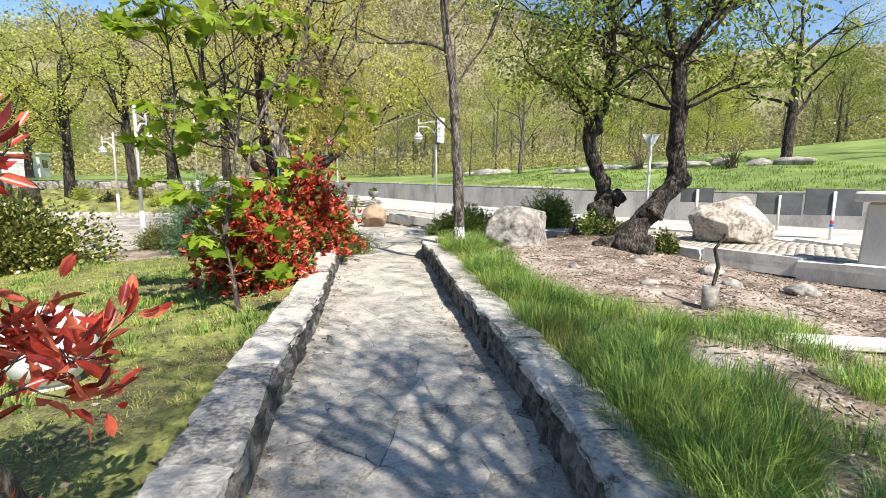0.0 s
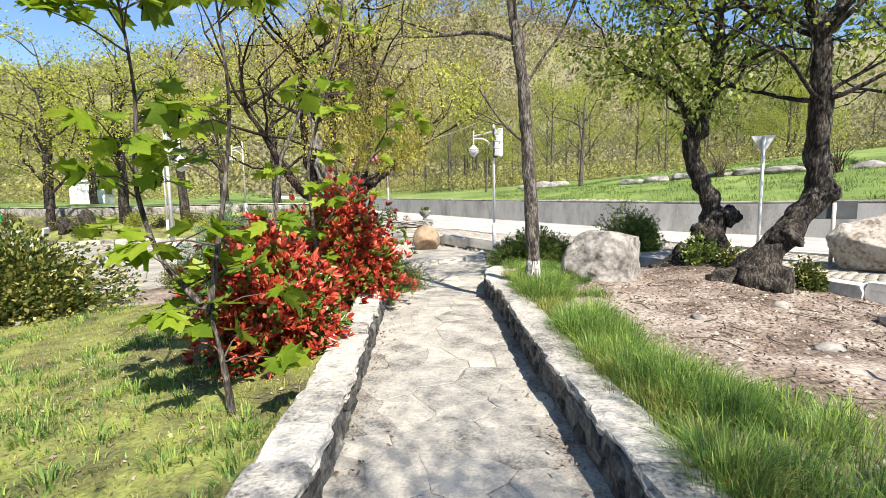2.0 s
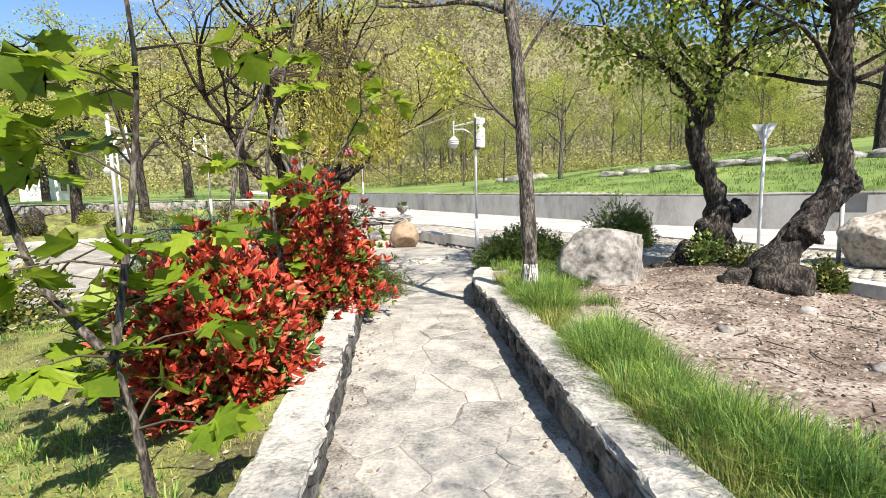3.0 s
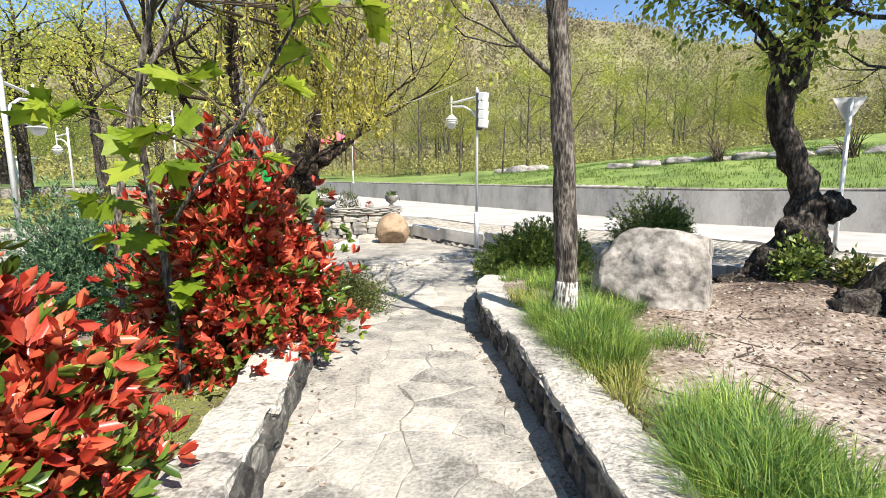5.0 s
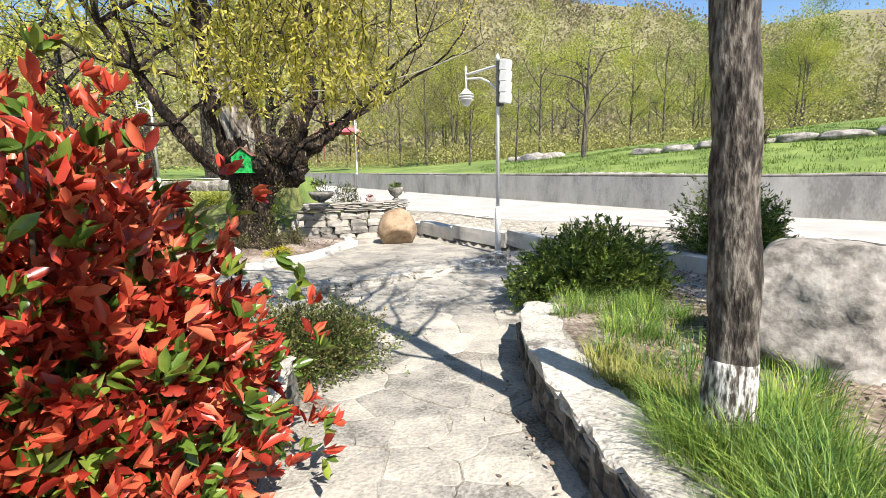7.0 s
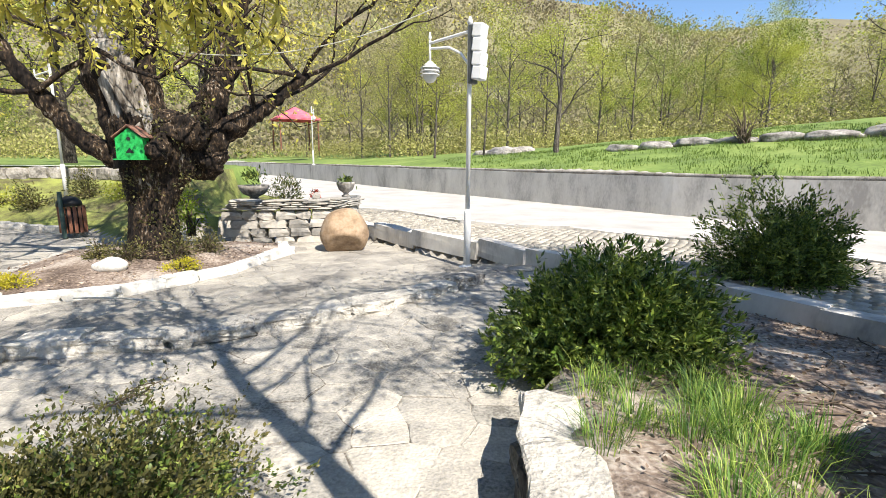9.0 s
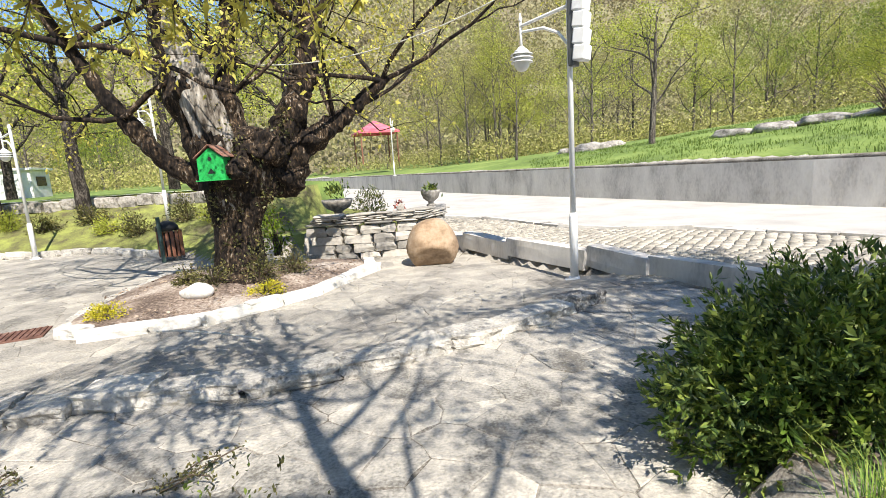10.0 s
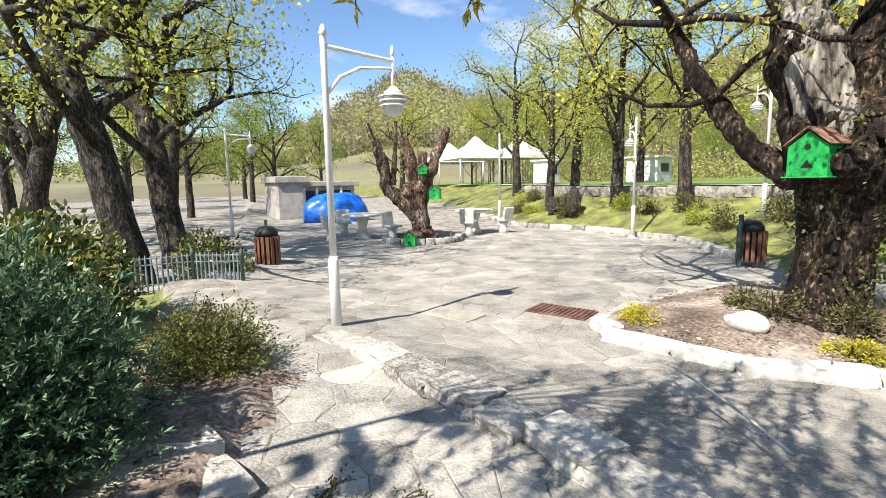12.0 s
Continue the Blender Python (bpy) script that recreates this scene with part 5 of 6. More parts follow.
row_of_stones("kerb_10", "ring of stones round the pollard", [(-13.7 + 1.05 * math.cos(a), 6.7 + 1.05 * math.sin(a)) for a in np.arange(0, 6.4, .3)], lambda x, y: -.2, .18, .2, .3, M["kerbstone"], random.Random(14))

# ---- stone wall with slates, urns and planting ----
sw = thing("garden_wall", (0, 0, 0), "dry-laid stone wall with stacked slate coping behind the boulder", "wall")
line = [(-3.55, 9.9), (-2.6, 9.95), (-1.5, 10.2), (-1.15, 11.0), (-1.25, 12.4)]
wrng = random.Random(104)
blocks = [stone_mesh(wrng, "stone_block", (.42, .3, .19), M["slate"], .16), stone_mesh(wrng, "stone_block", (.3, .3, .19), M["slate"], .16), stone_mesh(wrng, "stone_block", (.55, .3, .19), M["slate"], .16)]
slates = [stone_mesh(wrng, "slate", (.45, .38, .04), M["slate"], .1), stone_mesh(wrng, "slate", (.32, .36, .035), M["slate"], .1), stone_mesh(wrng, "slate", (.6, .4, .045), M["slate"], .1)]
dist = [0]
for a, b in zip(line, line[1:]):
    dist.append(dist[-1] + math.hypot(b[0] - a[0], b[1] - a[1]))
for level in range(9):
    s = wrng.uniform(0, .2)
    tall = level < 4
    while s < dist[-1] - .2:
        if not tall and s > 2.3 and level > 6:
            break
        k = wrng.randrange(3)
        ln = (.42, .3, .55)[k] if tall else (.45, .32, .6)[k]
        mpt = s + ln / 2
        x, y = np.interp(mpt, dist, [q[0] for q in line]), np.interp(mpt, dist, [q[1] for q in line])
        x2, y2 = np.interp(mpt + .05, dist, [q[0] for q in line]), np.interp(mpt + .05, dist, [q[1] for q in line])
        z = -.24 + .17 * level if tall else .40 + .04 * (level - 4)
        st = part("stone_block" if tall else "slate", (blocks if tall else slates)[k], parent=sw)
        st.matrix_basis = pose(x, y, z, wrng.uniform(-2, 2), wrng.uniform(-2, 2), math.degrees(math.atan2(y2 - y, x2 - x)) + wrng.uniform(-5, 5))
        s += ln * .98


def urn(at, s, label):
    root = thing("stone_urn", at, label, "urn", "garden urns")
    part("bowl", lathe([(.10 * s, 0), (.12 * s, .02), (.06 * s, .06), (.07 * s, .09), (.18 * s, .16), (.23 * s, .27), (.24 * s, .33), (.21 * s, .33), (.2 * s, .30)], 20), M["rock"], root)
    rs = np.random.RandomState(int(at[1] * 10))
    p = rs.normal(size=(160, 3)) * np.array([.09, .09, .05]) * s + np.array([0, 0, .38 * s])
    v, f = leaves(p, rs.normal(size=p.shape) + np.array([0, 0, 1]), .10, .03, rs)
    tagged(part("plant", raw("plant", v, f, M["leaf_yew"]), parent=root), kind="stuff")
    return root


urn((-1.25, 10.95, .56), .85, "grey stone urn with small plants on the wall")
urn((-3.1, 10.6, .50), 1.3, "wide stone planter with plants behind the wall")
part_urn = rock("stone_finial", (-1.75, 10.15, .56), (.08, .08, .16), "small round stone finial on the wall", M["rock"], 9, 1, .05, 3, category="finial")
shrub("shrub", (-2.6, 11.2, .15), (.55, .5, .95), "bushy green shrub behind the stone wall", M["leaf_hedge"], 2600, .06, .018, 105, 8)
shrub("photinia_bush", (-1.95, 11.0, .3), (.26, .26, .45), "small red-leaved bush behind the stone wall", M["leaf_red"], 700, .06, .025, 106, 5)
shrub("shrub", (-4.0, 9.6, .0), (.45, .4, 1.0), "yellow-green shrub behind the old trunk", M["leaf_maple"], 900, .06, .03, 107, 6)

# things in the old tree's bed
rock("white_stone", (-3.85, 6.75, -.12), (.22, .15, .2), "pale rounded stone in the tree's bed", M["white_stone"], 21, 3, .1, 3, category="stone")
for k, (x, y) in enumerate(((-4.65, 6.15), (-3.05, 6.95))):
    shrub("yellow_shrub", (x, y, -.15), (.30, .24, .2), "low bright yellow-green cushion plant in the tree's bed", M["leaf_yellow"], 1300, .03, .014, 108 + k, 6, .4, "yellow cushion plants", 6)
for k, (x, y, h) in enumerate(((-3.9, 7.2, .5), (-3.3, 7.35, .6), (-3.0, 7.9, .45), (-4.3, 7.3, .4))):
    shrub("dry_shrub", (x, y, -.1), (.42, .36, h), "straggling half-bare shrub at the old tree's foot", M["leaf_cotoneaster"], 1100, .035, .018, 112 + k, 7, .2, "straggling shrubs", 30)

# drain grate and covers in the paving
grate = thing("drain_grate", (-5.65, 5.85, -.268), "rusty slotted drain grate set in the paving", "drain grate", turn=32)
part("frame", box((.78, .46, .02), (0, 0, 0), (0, 0, 0), .003), M["rust"], grate)
for k in range(12):
    part("bar", box((.035, .40, .016), (-.34 + k * .062, 0, .014), (0, 0, 0), .003), M["rust"], grate)
cover = thing("drain_cover", (-6.1, 4.55, -.27), "square pinkish stone cover in the paving", "cover", turn=30)
part("slab", box((.75, .4, .02), (0, 0, 0), (0, 0, 0), .004), M["cobble"], cover)

# ---- iron fence, bin ----
fen = thing("fence", (0, 0, 0), "low grey cast-iron fence with green posts beside the hedge", "fence")
fp = [(-9.05, -.6), (-9.05, .5), (-9.18, 1.35), (-8.85, 2.08)]
for x, y in fp:
    part("post", lathe([(.03, 0), (.03, .56), (.045, .58), (.03, .64), (.01, .68)], 8, (x, y, -.29)), M["fence_green"], fen)
for (ax, ay), (bx, by) in zip(fp, fp[1:]):
    for z in (.05, .15, .46, .56):
        part("rail", Tubes().add([(ax, ay, -.28 + z), (bx, by, -.28 + z)], [.012, .012], 4).mesh("rail", M["fence_grey"]), parent=fen)
    for k in range(1, 12):
        x, y = ax + (bx - ax) * k / 12, ay + (by - ay) * k / 12
        part("baluster", lathe([(.014, 0), (.012, .1), (.02, .25), (.012, .44), (.018, .53), (.004, .6)], 6, (x, y, -.27)), M["fence_grey"], fen)


def litter_bin(at, label, turn):
    root = thing("litter_bin", at, label, "litter bin", "slatted litter bins", turn=turn)
    part("liner", lathe([(.2, .1), (.22, .6), (.2, .6)], 16), M["dark"], root)
    for k in range(16):
        a = k * 2 * math.pi / 16
        part("slat", box((.06, .018, .55), (.235 * math.cos(a), .235 * math.sin(a), .36), (0, 0, math.degrees(a) + 90), .003), M["bin_wood"], root)
    part("post", box((.06, .06, .95), (-.3, 0, .47), (0, 0, 0), .005), M["fence_green"], root)
    part("hood", lathe([(.23, .0), (.22, .08), (.16, .16), (.05, .2)], 14, (-.05, 0, .64)), M["dark"], root)
    return root


litter_bin((-10.9, 2.5, -.28), "reddish slatted litter bin with black hood beside the fence", 0)
litter_bin((-6.9, 10.8, -.25), "reddish slatted litter bin at the foot of the bank", 90)

# ---- far side of the terrace ----
kiosk = thing("kiosk", (-26.5, 5.0, -.3), "low grey stone kiosk with dark windows", "building", turn=10)
part("wall", box((3.0, 1.2, 1.75), (0, -1.4, .88), (0, 0, 0), .03), M["building"], kiosk)
part("wall", box((2.6, 2.8, 1.55), (-.2, .5, .78), (0, 0, 0), .03), M["building"], kiosk)
part("roof", box((3.3, 1.5, .3), (0, -1.4, 1.9), (0, 0, 0), .03), M["building"], kiosk)
part("roof", box((3.0, 3.0, .25), (-.2, .6, 1.68), (0, 0, 0), .03), M["building"], kiosk)
for k in range(4):
    part("window", box((.04, .45, .8), (1.12, -.4 + k * .62, .95), (0, 0, 0), .01), M["window_dark"], kiosk)
    part("pillar", box((.1, .1, 1.5), (1.18, -.7 + k * .62, .75), (0, 0, 0), .01), M["white_paint"], kiosk)
bm = bmesh.new()
bmesh.ops.create_icosphere(bm, subdivisions=4, radius=1)
for v in bm.verts:
    c = v.co.copy()
    v.co = Vector((c.x * .9, c.y * 1.45, max(-.02, (abs(c.z) ** .55) * (1 if c.z > 0 else -1) * 1.28)))
    v.co += noise.noise_vector(c * 3) * .12 + noise.noise_vector(c * 8) * .035
    v.co.z = max(v.co.z, 0)
for f in bm.faces:
    f.smooth = True
me = bpy.data.meshes.new("tarpaulin")
bm.to_mesh(me)
bm.free()
me.materials.append(M["tarp"])
tp = tagged(new("tarpaulin", me), "crumpled bright blue tarpaulin draped over stacked goods", "tarpaulin")
tp.matrix_basis = pose(-22.6, 5.6, -.3, 0, 0, 8)


def table(at, label):
    root = thing("stone_table", at, label, "table", "white stone tables")
    part("tabletop", lathe([(.6, .68), (.62, .7), (.62, .74), (.6, .76)], 24), M["white_stone"], root)
    part("pedestal", lathe([(.26, 0), (.2, .1), (.12, .35), (.2, .62), (.26, .68)], 16), M["white_stone"], root)
    return root


def seat(at, turn):
    root = thing("stone_chair", at, "white carved stone seat with rounded back", "seat", "white stone seats", turn=turn)
    part("seat", box((.42, .42, .08), (0, 0, .42), (0, 0, 0), .02), M["white_stone"], root)
    part("backrest", box((.07, .46, .42), (-.2, 0, .62), (0, -10, 0), .03), M["white_stone"], root)
    part("foot", lathe([(.18, 0), (.12, .15), (.12, .3), (.17, .38)], 12), M["white_stone"], root)


table((-15.0, 5.25, -.28), "round white stone table on the terrace")
table((-14.9, 8.85, -.28), "white stone table beyond the pollard")
for x, y, t in ((-14.2, 5.95, 30), (-14.8, 4.3, 100), (-14.5, 9.7, 200), (-14.2, 8.35, 140), (-16.2, 4.9, 0)):
    seat((x, y, -.28), t)


def tent(at, s, label):
    root = thing("tent", at, label, "tent", "white tents")
    bm = bmesh.new()
    rings = [[bm.verts.new((sx * r, sy * r, z)) for sx, sy in ((-1, -1), (1, -1), (1, 1), (-1, 1))] for r, z in ((2.5 * s, 1.9), (2.5 * s, 2.15), (1.5 * s, 2.5), (.7 * s, 3.0), (.12 * s, 3.7))]
    for a, b in zip(rings, rings[1:]):
        for i in range(4):
            bm.faces.new((a[i], a[(i + 1) % 4], b[(i + 1) % 4], b[i]))
    bm.faces.new(rings[-1])
    part("canopy", bm, M["white_paint"], root)
    for sx in (-1, 1):
        for sy in (-1, 1):
            part("pole", lathe([(.05, 0), (.05, 1.95)], 8, (sx * 2.4 * s, sy * 2.4 * s, 0)), M["white_paint"], root)


tent((-37, 19, 1.2), .95, "white peaked marquee on the far lawn")
tent((-38, 23.5, 1.3), .95, "white peaked marquee beside its neighbour")
tent((-44, 19.5, 1.2), 1.0, "white marquee further back on the lawn")
for x, y, w, h in ((-30.5, 21.5, 1.3, 1.5), (-24, 24.5, 1.9, 1.4)):
    hut = thing("hut", (x, y, 1.15), "small white hut on the far lawn", "hut", "white huts", turn=20)
    part("wall", box((w, w, h), (0, 0, h / 2), (0, 0, 0), .03), M["white_paint"], hut)
    part("roof", box((w + .3, w + .3, .12), (0, 0, h + .06), (0, 0, 0), .02), M["white_paint"], hut)
    part("window", box((.05, w * .5, h * .35), (w / 2, 0, h * .6), (0, 0, 0), .01), M["window_dark"], hut)
fp2 = [(x, along(x, FAR) + 4.6) for x in np.arange(-45, -5, 1.0)]
fv = [(x, y + o, top(x, y) + .03) for x, y in fp2 for o in (-.5, .5)]
tagged(new("pavement_5", raw("pavement_5", fv, [(2 * i, 2 * i + 2, 2 * i + 3, 2 * i + 1) for i in range(len(fp2) - 1)], M["white_stone"])), "pale path across the far lawn", "path", kind="structure")
row_of_stones("kerb_11", "low rubble wall at the top of the bank", [(x, along(x, FAR) + 3.2) for x in np.arange(-24, -6, .5)], lambda x, y: top(x, y) + .12, .3, .36, .5, M["rock"], random.Random(15))
for k in range(13):
    x = -21 + k * 1.15
    y = along(x, FAR) + prng.uniform(.8, 2.2)
    shrub("bank_shrub", (x, y, top(x, y) - .05), (.7, .5, prng.uniform(.4, .9)), "rough brownish shrub on the bank", M["leaf_cotoneaster"] if k % 3 else M["leaf_spring"], 1300, .07, .03, 130 + k, 7, .3, "shrubs on the bank", 16)
for x, y, s in ((-15.3, 12.9, 1.0), (-16.0, 12.6, .8)):
    rock("tree_stump", (x, y, top(x, y) - .1), (.4 * s, .4 * s, .9 * s), "dark gnarled tree stump on the bank", M["bark"], int(-x * 3), 6, .5, category="stump")

# red pavilion beyond the meadow
pav = thing("pavilion", (-11.2, 52, 2.2), "small pavilion with pink-red canvas roof among trees", "pavilion", turn=25)
pav.scale = (.8, .8, .9)
bm = bmesh.new()
rings = [[bm.verts.new((sx * r, sy * r, z)) for sx, sy in ((-1, -1), (1, -1), (1, 1), (-1, 1))] for r, z in ((2.6, 3.3), (2.6, 3.5), (1.2, 4.2), (.1, 4.8))]
for a, b in zip(rings, rings[1:]):
    for i in range(4):
        bm.faces.new((a[i], a[(i + 1) % 4], b[(i + 1) % 4], b[i]))
bm.faces.new(rings[-1])
part("roof", bm, M["red_canvas"], pav)
for sx in (-1, 1):
    for sy in (-1, 1):
        part("post", box((.16, .16, 3.35), (sx * 2.3, sy * 2.3, 1.67), (0, 0, 0), .01), M["bin_wood"], pav)

# stones set in the meadow
for k in range(9):
    x, y = 9.2 + k * .95, 20.5 - k * 1.0
    rock("meadow_stone", (x, y, top(x, y) - .12), (prng.uniform(.5, .95), .42, prng.uniform(.30, .48)), "flat weathered stone in the meadow grass", M["rock"], 31 + k, 5, .2, 3, -45, category="stone")
for x, y, s in ((5.5, 28, 1.0), (6.8, 28.5, .8), (4.6, 29, .7), (22, 8, .8), (24, 11, .7)):
    rock("meadow_stone", (x, y, top(x, y) - .15), (1.0 * s, .5 * s, .6 * s), "rough pale stone on the meadow", M["rock"], int(x * 7), 5, .25, 3, category="stone")
for k, (x, y) in enumerate(((14.5, 13.3), (12.0, 17))):
    shrub("bare_shrub", (x, y, top(x, y)), (1.2, 1.2, 1.9), "bare twiggy shrub on the meadow", M["leaf_willow"], 300, .05, .02, 160 + k, 8, .4, "bare shrubs", 60)

# ---- right of the path ----
def board(at, turn, w, h, z, label, banded=False):
    root = thing("notice_board", at, label, "sign", "grey notice boards", turn=turn)
    part("post", lathe([(.03, -.1), (.03, z + h * .9)], 10), M["white_paint"] if banded else M["concrete"], root)
    part("panel", box((w, .03, h), (0, -.045, z + h / 2), (0, 0, 0), .006), M["grey_panel"], root)
    if banded:
        part("band", lathe([(.034, z * .7), (.034, z * .82)], 10), M["red_band"], root, "red band")
        part("band", lathe([(.034, z * .58), (.034, z * .70)], 10), M["blue_band"], root, "blue band")


board((6.27, 1.95, .2), 155, .62, .3, .78, "blank dark grey board on a thin post beside the boulder")
board((9.0, 1.6, .2), 155, 1.0, .55, .55, "dark grey board on a white post banded red and blue", True)
board((9.6, 3.9, .2), 155, 1.0, .55, .4, "dark grey board standing beside the road")
yield_sign = thing("road_sign", (5.75, 3.1, .12), "white triangular road sign seen from behind", "sign", turn=160)
part("post", lathe([(.03, -.1), (.03, 2.35)], 10), M["white_paint"], yield_sign)
bm = bmesh.new()
tv = [bm.verts.new(p) for p in ((-.2, -.04, 2.36), (.2, -.04, 2.36), (0, -.04, 2.0), (-.2, -.055, 2.36), (.2, -.055, 2.36), (0, -.055, 2.0))]
for f in ((0, 1, 2), (5, 4, 3), (0, 3, 4, 1), (1, 4, 5, 2), (2, 5, 3, 0)):
    bm.faces.new([tv[i] for i in f])
part("plate", bm, M["white_paint"], yield_sign)
pil = thing("stone_pillar", (6.85, -1.85, .12), "squat grey stone pillar with capstone beside the road", "pillar", turn=25)
part("shaft", box((.6, .6, 1.1), (0, 0, .5), (0, 0, 0), .04, taper=.9), M["concrete"], pil)
part("capstone", box((.78, .78, .14), (0, 0, 1.12), (0, 0, 0), .03), M["concrete"], pil)
log = thing("log", (3.35, .6, .14), "dark rotting log lying on the soil", "log", turn=-52)
part("trunk", Tubes().add([(-.7, 0, .02), (-.3, .03, .05), (.2, 0, .05), (.75, .04, .0)], [.05, .075, .07, .05], 9, .15, random.Random(5)).mesh("trunk", M["bark"]), parent=log)
pl = box((1.4, .22, .06), (3.95, -4.55, .16), (2, -3, -22), .012)
part_slab = tagged(part("concrete_slab", pl, M["white_stone"]), "pale broken concrete slab lying on the soil", "slab")
st = thing("planted_stake", (3.35, -3.35, .12), "bent stick planted in a grey tin tube", "sapling")
part("tube", lathe([(.075, -.05), (.08, .25), (.07, .25)], 14), M["rock"], st)
part("stick", Tubes().add([(0, 0, .1), (.06, 0, .45), (.02, .02, .62), (.12, .02, .78)], [.022, .02, .018, .012], 6).mesh("stick", M["bark"]), parent=st)
for k, (x, y, s) in enumerate(((4.7, -1.2, .2), (3.9, -.6, .12), (5.2, -2.3, .22), (4.5, -2.0, .13), (2.6, -1.3, .10), (3.3, -2.2, .12), (4.2, 1.6, .14))):
    rock("field_stone", (x, y, top(x, y) - .04), (s, s * .8, s * .9), "rough stone on the bare soil", M["rock"], 61 + k, 5, .25, 3, category="stone")

# globe lamp on the lawn
globe = thing("globe_lamp", (-1.93, -5.0, .08), "large white globe lamp standing on the lawn", "lamp")
part("globe", lathe([(max(.03, .25 * math.sin(math.pi * k / 14)), .25 - .25 * math.cos(math.pi * k / 14)) for k in range(15)], 28, (0, 0, .03)), M["white_paint"], globe)
part("foot", lathe([(.14, -.03), (.14, .04), (.1, .06)], 18), M["concrete"], globe)

# stack of white housings strapped to the corner lamp
hs2 = thing("floodlight_stack", (1.0, 7.47, 2.55), "stack of white ribbed housings with dark bracket on the lamp post", "floodlight", turn=-35)
for k in range(4):
    part("housing", box((.17, .2, .19), (.16, 0, .04 + k * .19), (0, 8, 0), .02), M["white_paint"], hs2)
part("bracket", box((.09, .16, .8), (.05, 0, .3), (0, 0, 0), .015), M["grey_panel"], hs2)

# cables
for a, b, sag, r in (((-3.2, 7.9, 2.9), (.5, 7.0, 3.35), .25, .008), ((-2.1, 4.8, -.02), (-3.4, 5.3, -.08), -.03, .009)):
    part_c = tagged(new("cable", Tubes().add(curve_pts(a, b, sag, 14), [r] * 15, 5).mesh("cable", M["cable"])), "thin pale cable strung slackly", "cable")

# yellow willow sprays that hang in front of the old tree
wl2, wr = np.random.RandomState(171), random.Random(171)
wroot = thing("willow_tree", (-2.4, .1, .05), "slim willow with drooping yellow-flowered twigs", "tree")
wt, wp = Tubes(), []
stem = [Vector(q) for q in ((0, 0, -.2), (-.05, .05, 1.0), (.05, .25, 2.0), (.3, .7, 2.9), (.6, 1.4, 3.5), (.9, 2.3, 3.8))]
part("trunk", Tubes().add(stem, [.035, .03, .026, .02, .014, .008], 8, .06, wr).mesh("trunk", M["bark_pale"]), parent=wroot)
for k in range(72):
    a = Vector((min(2.0, wr.gauss(1.0, .5)), wr.gauss(2.4, .6), wr.uniform(2.5, 3.7)))
    b = stem[wr.randint(3, 5)]
    wt.add([b, b.lerp(a, .6) + Vector((0, 0, .25)), a], [.008, .006, .004], 4)
    ln = min(wr.uniform(.6, 1.7), a.z - 1.9)
    pts = [a + Vector((wr.gauss(0, .04), wr.gauss(0, .04), -ln * i / 6)) for i in range(7)]
    wt.add(pts, [.007 - .0007 * i for i in range(7)], 4)
    for i in range(6):
        wp += [tuple(pts[i].lerp(pts[i + 1], wr.random())) for _ in range(18)]
part("hanging_twig", wt.mesh("hanging_twig", M["twig"]), parent=wroot)
p = np.array(wp)
v, f = leaves(p, wl2.normal(size=p.shape) * .6 + np.array([0, 0, -.6]), .075, .018, wl2)
tagged(part("blossom", raw("blossom", v, f, M["leaf_willow"]), parent=wroot), kind="stuff")

# ---- grass and litter ----
gs = np.random.RandomState(181)


def bed(x, y):
    return x > along(y, KERB_R) + .3 and ground(x, y)[1] == "soil"


def lawn(x, y):
    return x < along(y, KERB_L) - .32 and ground(x, y)[1] == "grass_soil"


def near_kerb(x, y):
    return bed(x, y) and x < along(y, KERB_R) + .35 + 1.0 * (.6 + .5 * noise.noise((y * .9, 0, 3)))


blades("grass_tufts", "lush long grass growing behind the kerb", patch(gs, 560, near_kerb, .8, 2.8, -8, .3, .30, 1.0, 5), .25, gs, M["grass"], 95, .14, .0023)
blades("grass_tufts", "yellowing grass along the kerb", patch(gs, 420, lambda x, y: bed(x, y) and x < along(y, KERB_R) + .6, .8, 2.2, -6, 1.0, .25, 2, 8), .15, gs, M["grass_dry"], 30, .09, .003)
blades("grass_tufts", "thin grass scattered over the soil", patch(gs, 520, lambda x, y: bed(x, y) and y < -2.4 - .4 * x, 1.1, 4.0, -8.5, -2.8, .14, .9, 6), .18, gs, M["grass"], 80, .14, .0024)
blades("grass_tufts", "grass round the boulder and tree", patch(gs, 75, lambda x, y: bed(x, y) and x < 1.9, .8, 1.9, -.4, 2.6, .35, 1.1, 7), .18, gs, M["grass"], 85, .11, .0023)
blades("lawn_grass", "short mown lawn of mixed green and straw", patch(gs, 5200, lambda x, y: lawn(x, y) and y < 1.0, -6.5, -.9, -8, 1.0, -.1, .9, 2), .05, gs, M["grass_dry"], 14, .08, .004)
blades("lawn_grass", "tufted fresh green grass in the lawn", patch(gs, 900, lambda x, y: lawn(x, y) and y < 1.0, -5, -.9, -8, 1.0, .25, 1.1, 4), .10, gs, M["grass"], 26, .09, .004)
blades("meadow_grass", "tall meadow grass along the wall", patch(gs, 2600, lambda x, y: x > along(y, WALL) + .3, 2, 18, 4, 26, .0, .5, 4), .15, gs, M["grass_meadow"], 12, .28, .008)


def scatter_litter(label, spots, rs, size=.035):
    p = np.array(spots) + np.array([0, 0, .012])
    v, f = leaves(p, rs.normal(size=p.shape) * np.array([1, 1, .15]), size, size * .5, rs, .15)
    tagged(new("leaf_litter", raw("leaf_litter", v, f, M["litter"])), label, "litter", kind="stuff")


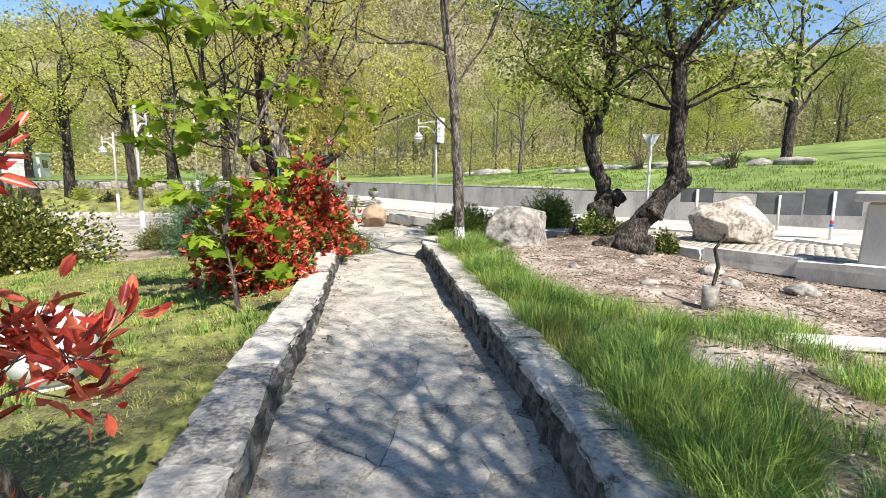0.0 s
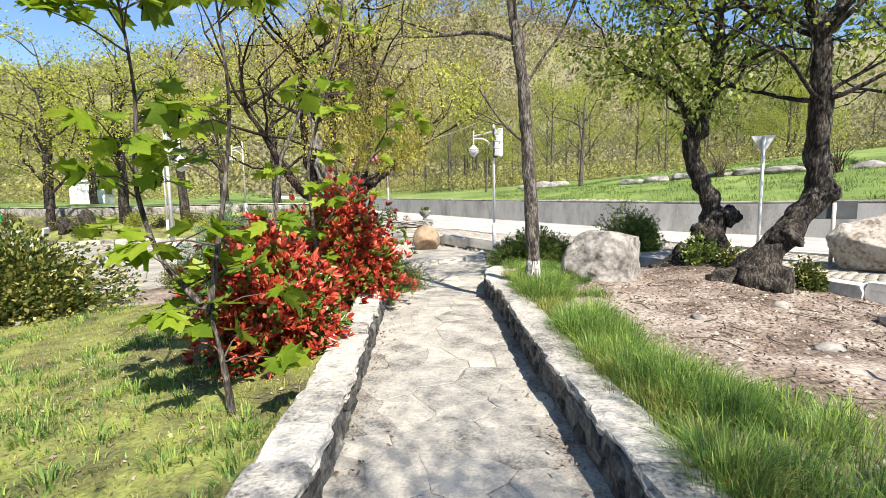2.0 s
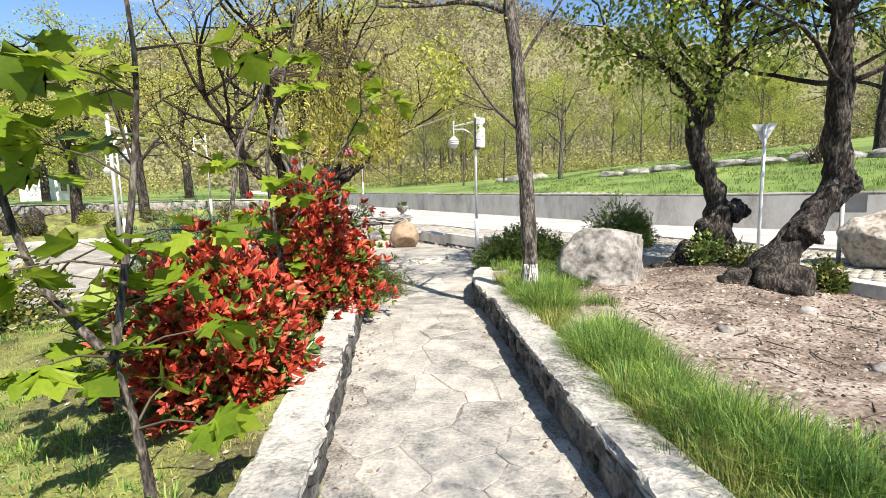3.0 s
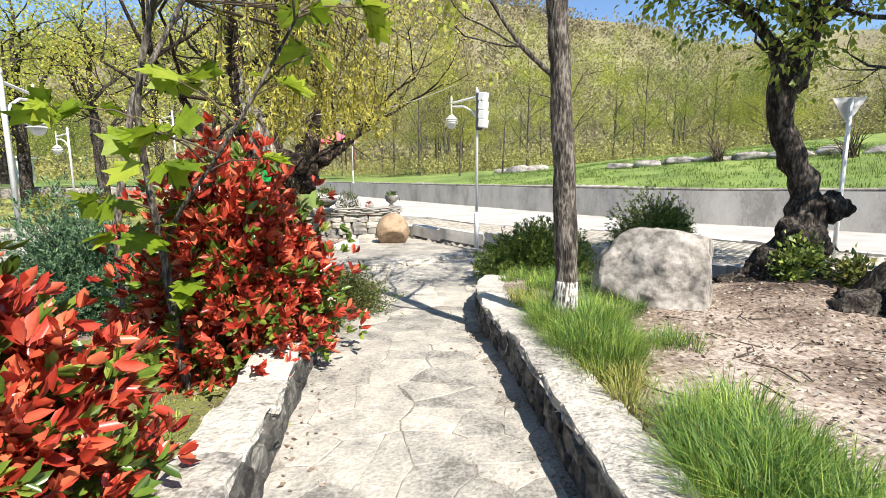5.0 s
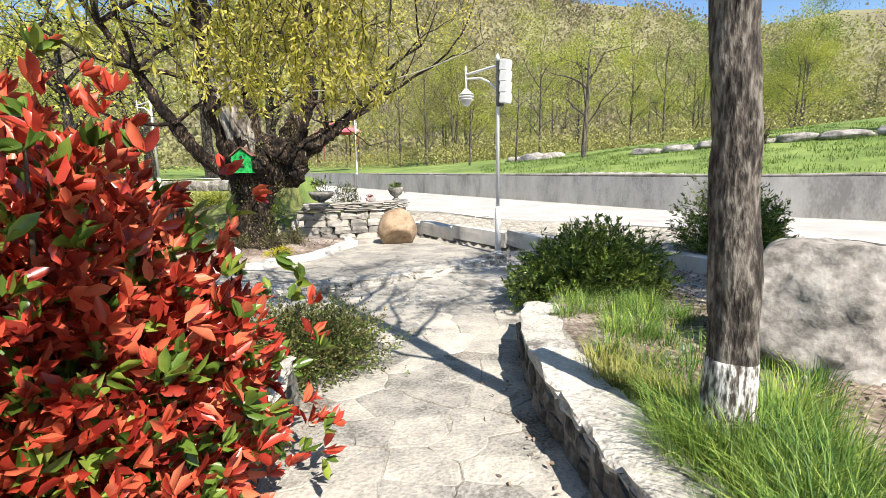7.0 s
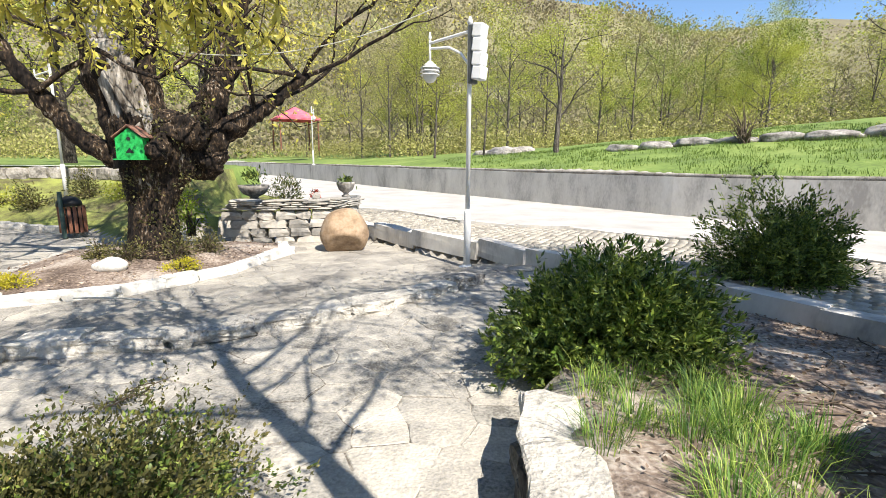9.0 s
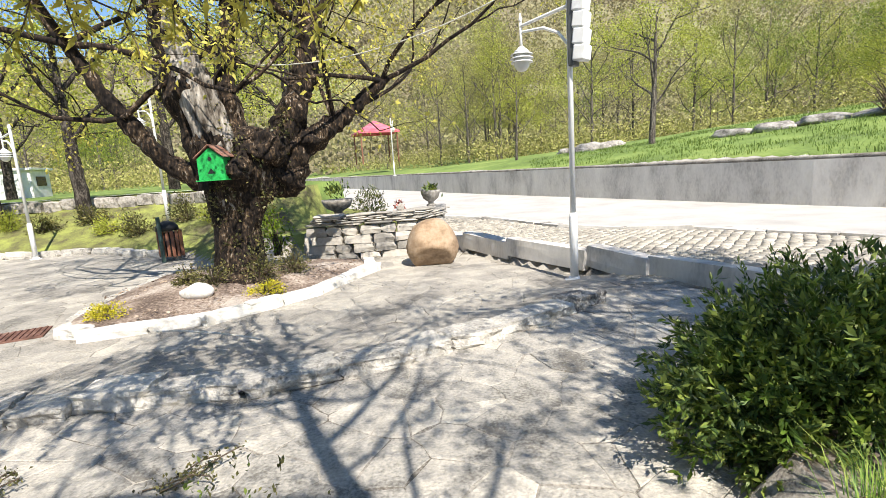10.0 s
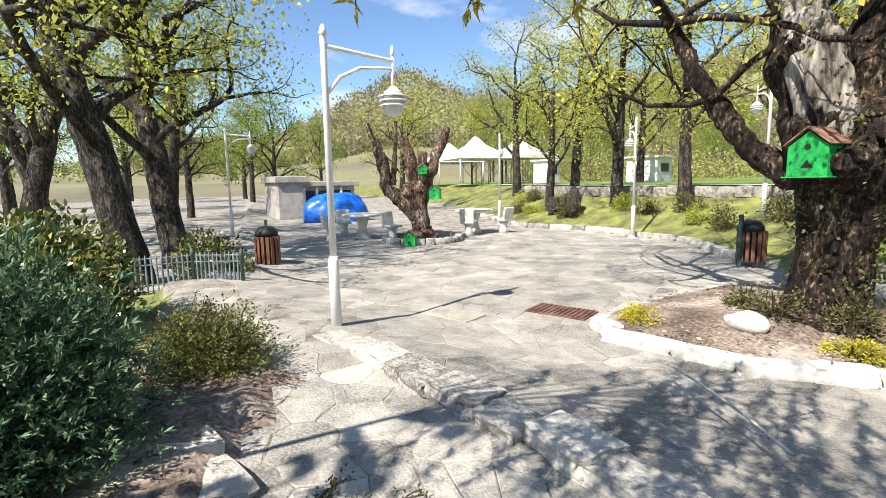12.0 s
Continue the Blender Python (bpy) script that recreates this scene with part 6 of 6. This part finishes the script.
scatter_litter("dry brown leaves and bark over the bare soil", patch(gs, 15000, bed, .9, 6.5, -7, 5, -.2, 1.1, 1), gs)
scatter_litter("dry leaves along the kerbs and lawn", patch(gs, 1500, lawn, -4, -.8, -7, 1.0, .15, 1.6, 3), gs)
scatter_litter("a few dry leaves and scraps on the paving", [(along(y, KERB_L if s else KERB_R) + (abs(gs.normal() * .12) + .03) * (1 if s else -1), y, path_z(y)) for s, y in zip(gs.randint(0, 2, 380), gs.uniform(-7, 1.6, 380))], gs, .035)
scatter_litter("dry leaves in the tree's bed", [(x, y, -.14 + .1 * math.exp(-((x + 3.9) ** 2 + (y - 7.7) ** 2))) for x, y in zip(gs.uniform(-5.4, -2.2, 900), gs.uniform(5.9, 9.3, 900)) if in_island(x, y)], gs, .045)

# pebbles and twigs on the bare soil
pv, pf = [], []
for x, y, z in patch(gs, 1400, bed, 1.2, 6.5, -7, 5, -.1, .9, 9):
    k, r = len(pv), gs.uniform(.008, .035)
    sq = gs.uniform(.5, .9)
    pv += [(x + r, y, z), (x + r * .2, y + r * .9, z), (x - r * .8, y + r * .3, z), (x - r * .5, y - r * .8, z), (x + r * .5, y - r * .7, z), (x, y, z + r * sq)]
    pf += [(k + i, k + (i + 1) % 5, k + 5) for i in range(5)]
tagged(new("pebbles", raw("pebbles", np.array(pv), np.array(pf), M["cobble"])), "pale pebbles scattered over the bare soil", "pebbles", kind="stuff")
tw = Tubes()
for x, y, z in patch(gs, 260, bed, 1.2, 6.0, -6, 4.5, -.1, .9, 12):
    a, ln = gs.uniform(0, 6.28), gs.uniform(.06, .22)
    tw.add([(x, y, z + .01), (x + math.cos(a) * ln, y + math.sin(a) * ln, z + .02), (x + math.cos(a + .3) * ln * 1.8, y + math.sin(a + .3) * ln * 1.8, z + .012)], [.006, .005, .003], 4)
tagged(new("fallen_twigs", tw.mesh("fallen_twigs", M["twig"])), "fallen twigs scattered over the bare soil", "twigs", kind="stuff")

# weeds creeping along the joints of the landing
for k, (x, y, a, ln) in enumerate(((-2.71, 2.55, 140, .32), (-2.45, 2.72, 112, .38), (-1.75, 2.95, 30, .4))):
    wroot2 = thing("creeping_weed", (x, y, -.1), "trailing brown-green weed creeping over the paving joints", "weed", "creeping weeds", turn=a)
    stems, spots = Tubes(), []
    for j in range(4):
        pts, _ = wander(random.Random(200 + 9 * k + j), (gs.uniform(-.1, .1), gs.uniform(-.05, .05), .01), (1, gs.uniform(-.18, .18), .04), ln * gs.uniform(.6, 1.1), 8, .16)
        pts = [Vector((q.x, q.y, max(.01, min(.07, q.z)))) for q in pts]
        stems.add(pts, [.004] * 9, 4)
        spots += [tuple(q) for q in pts for _ in range(6)]
    tagged(part("stem", stems.mesh("stem", M["twig"]), parent=wroot2), kind="stuff")
    p = np.array(spots) + gs.normal(size=(len(spots), 3)) * .02
    p[:, 2] = np.abs(p[:, 2])
    v, f = leaves(p, gs.normal(size=p.shape) + np.array([0, 0, .5]), .022, .012, gs)
    tagged(part("foliage", raw("foliage", v, f, M["leaf_cotoneaster"]), parent=wroot2), kind="stuff")
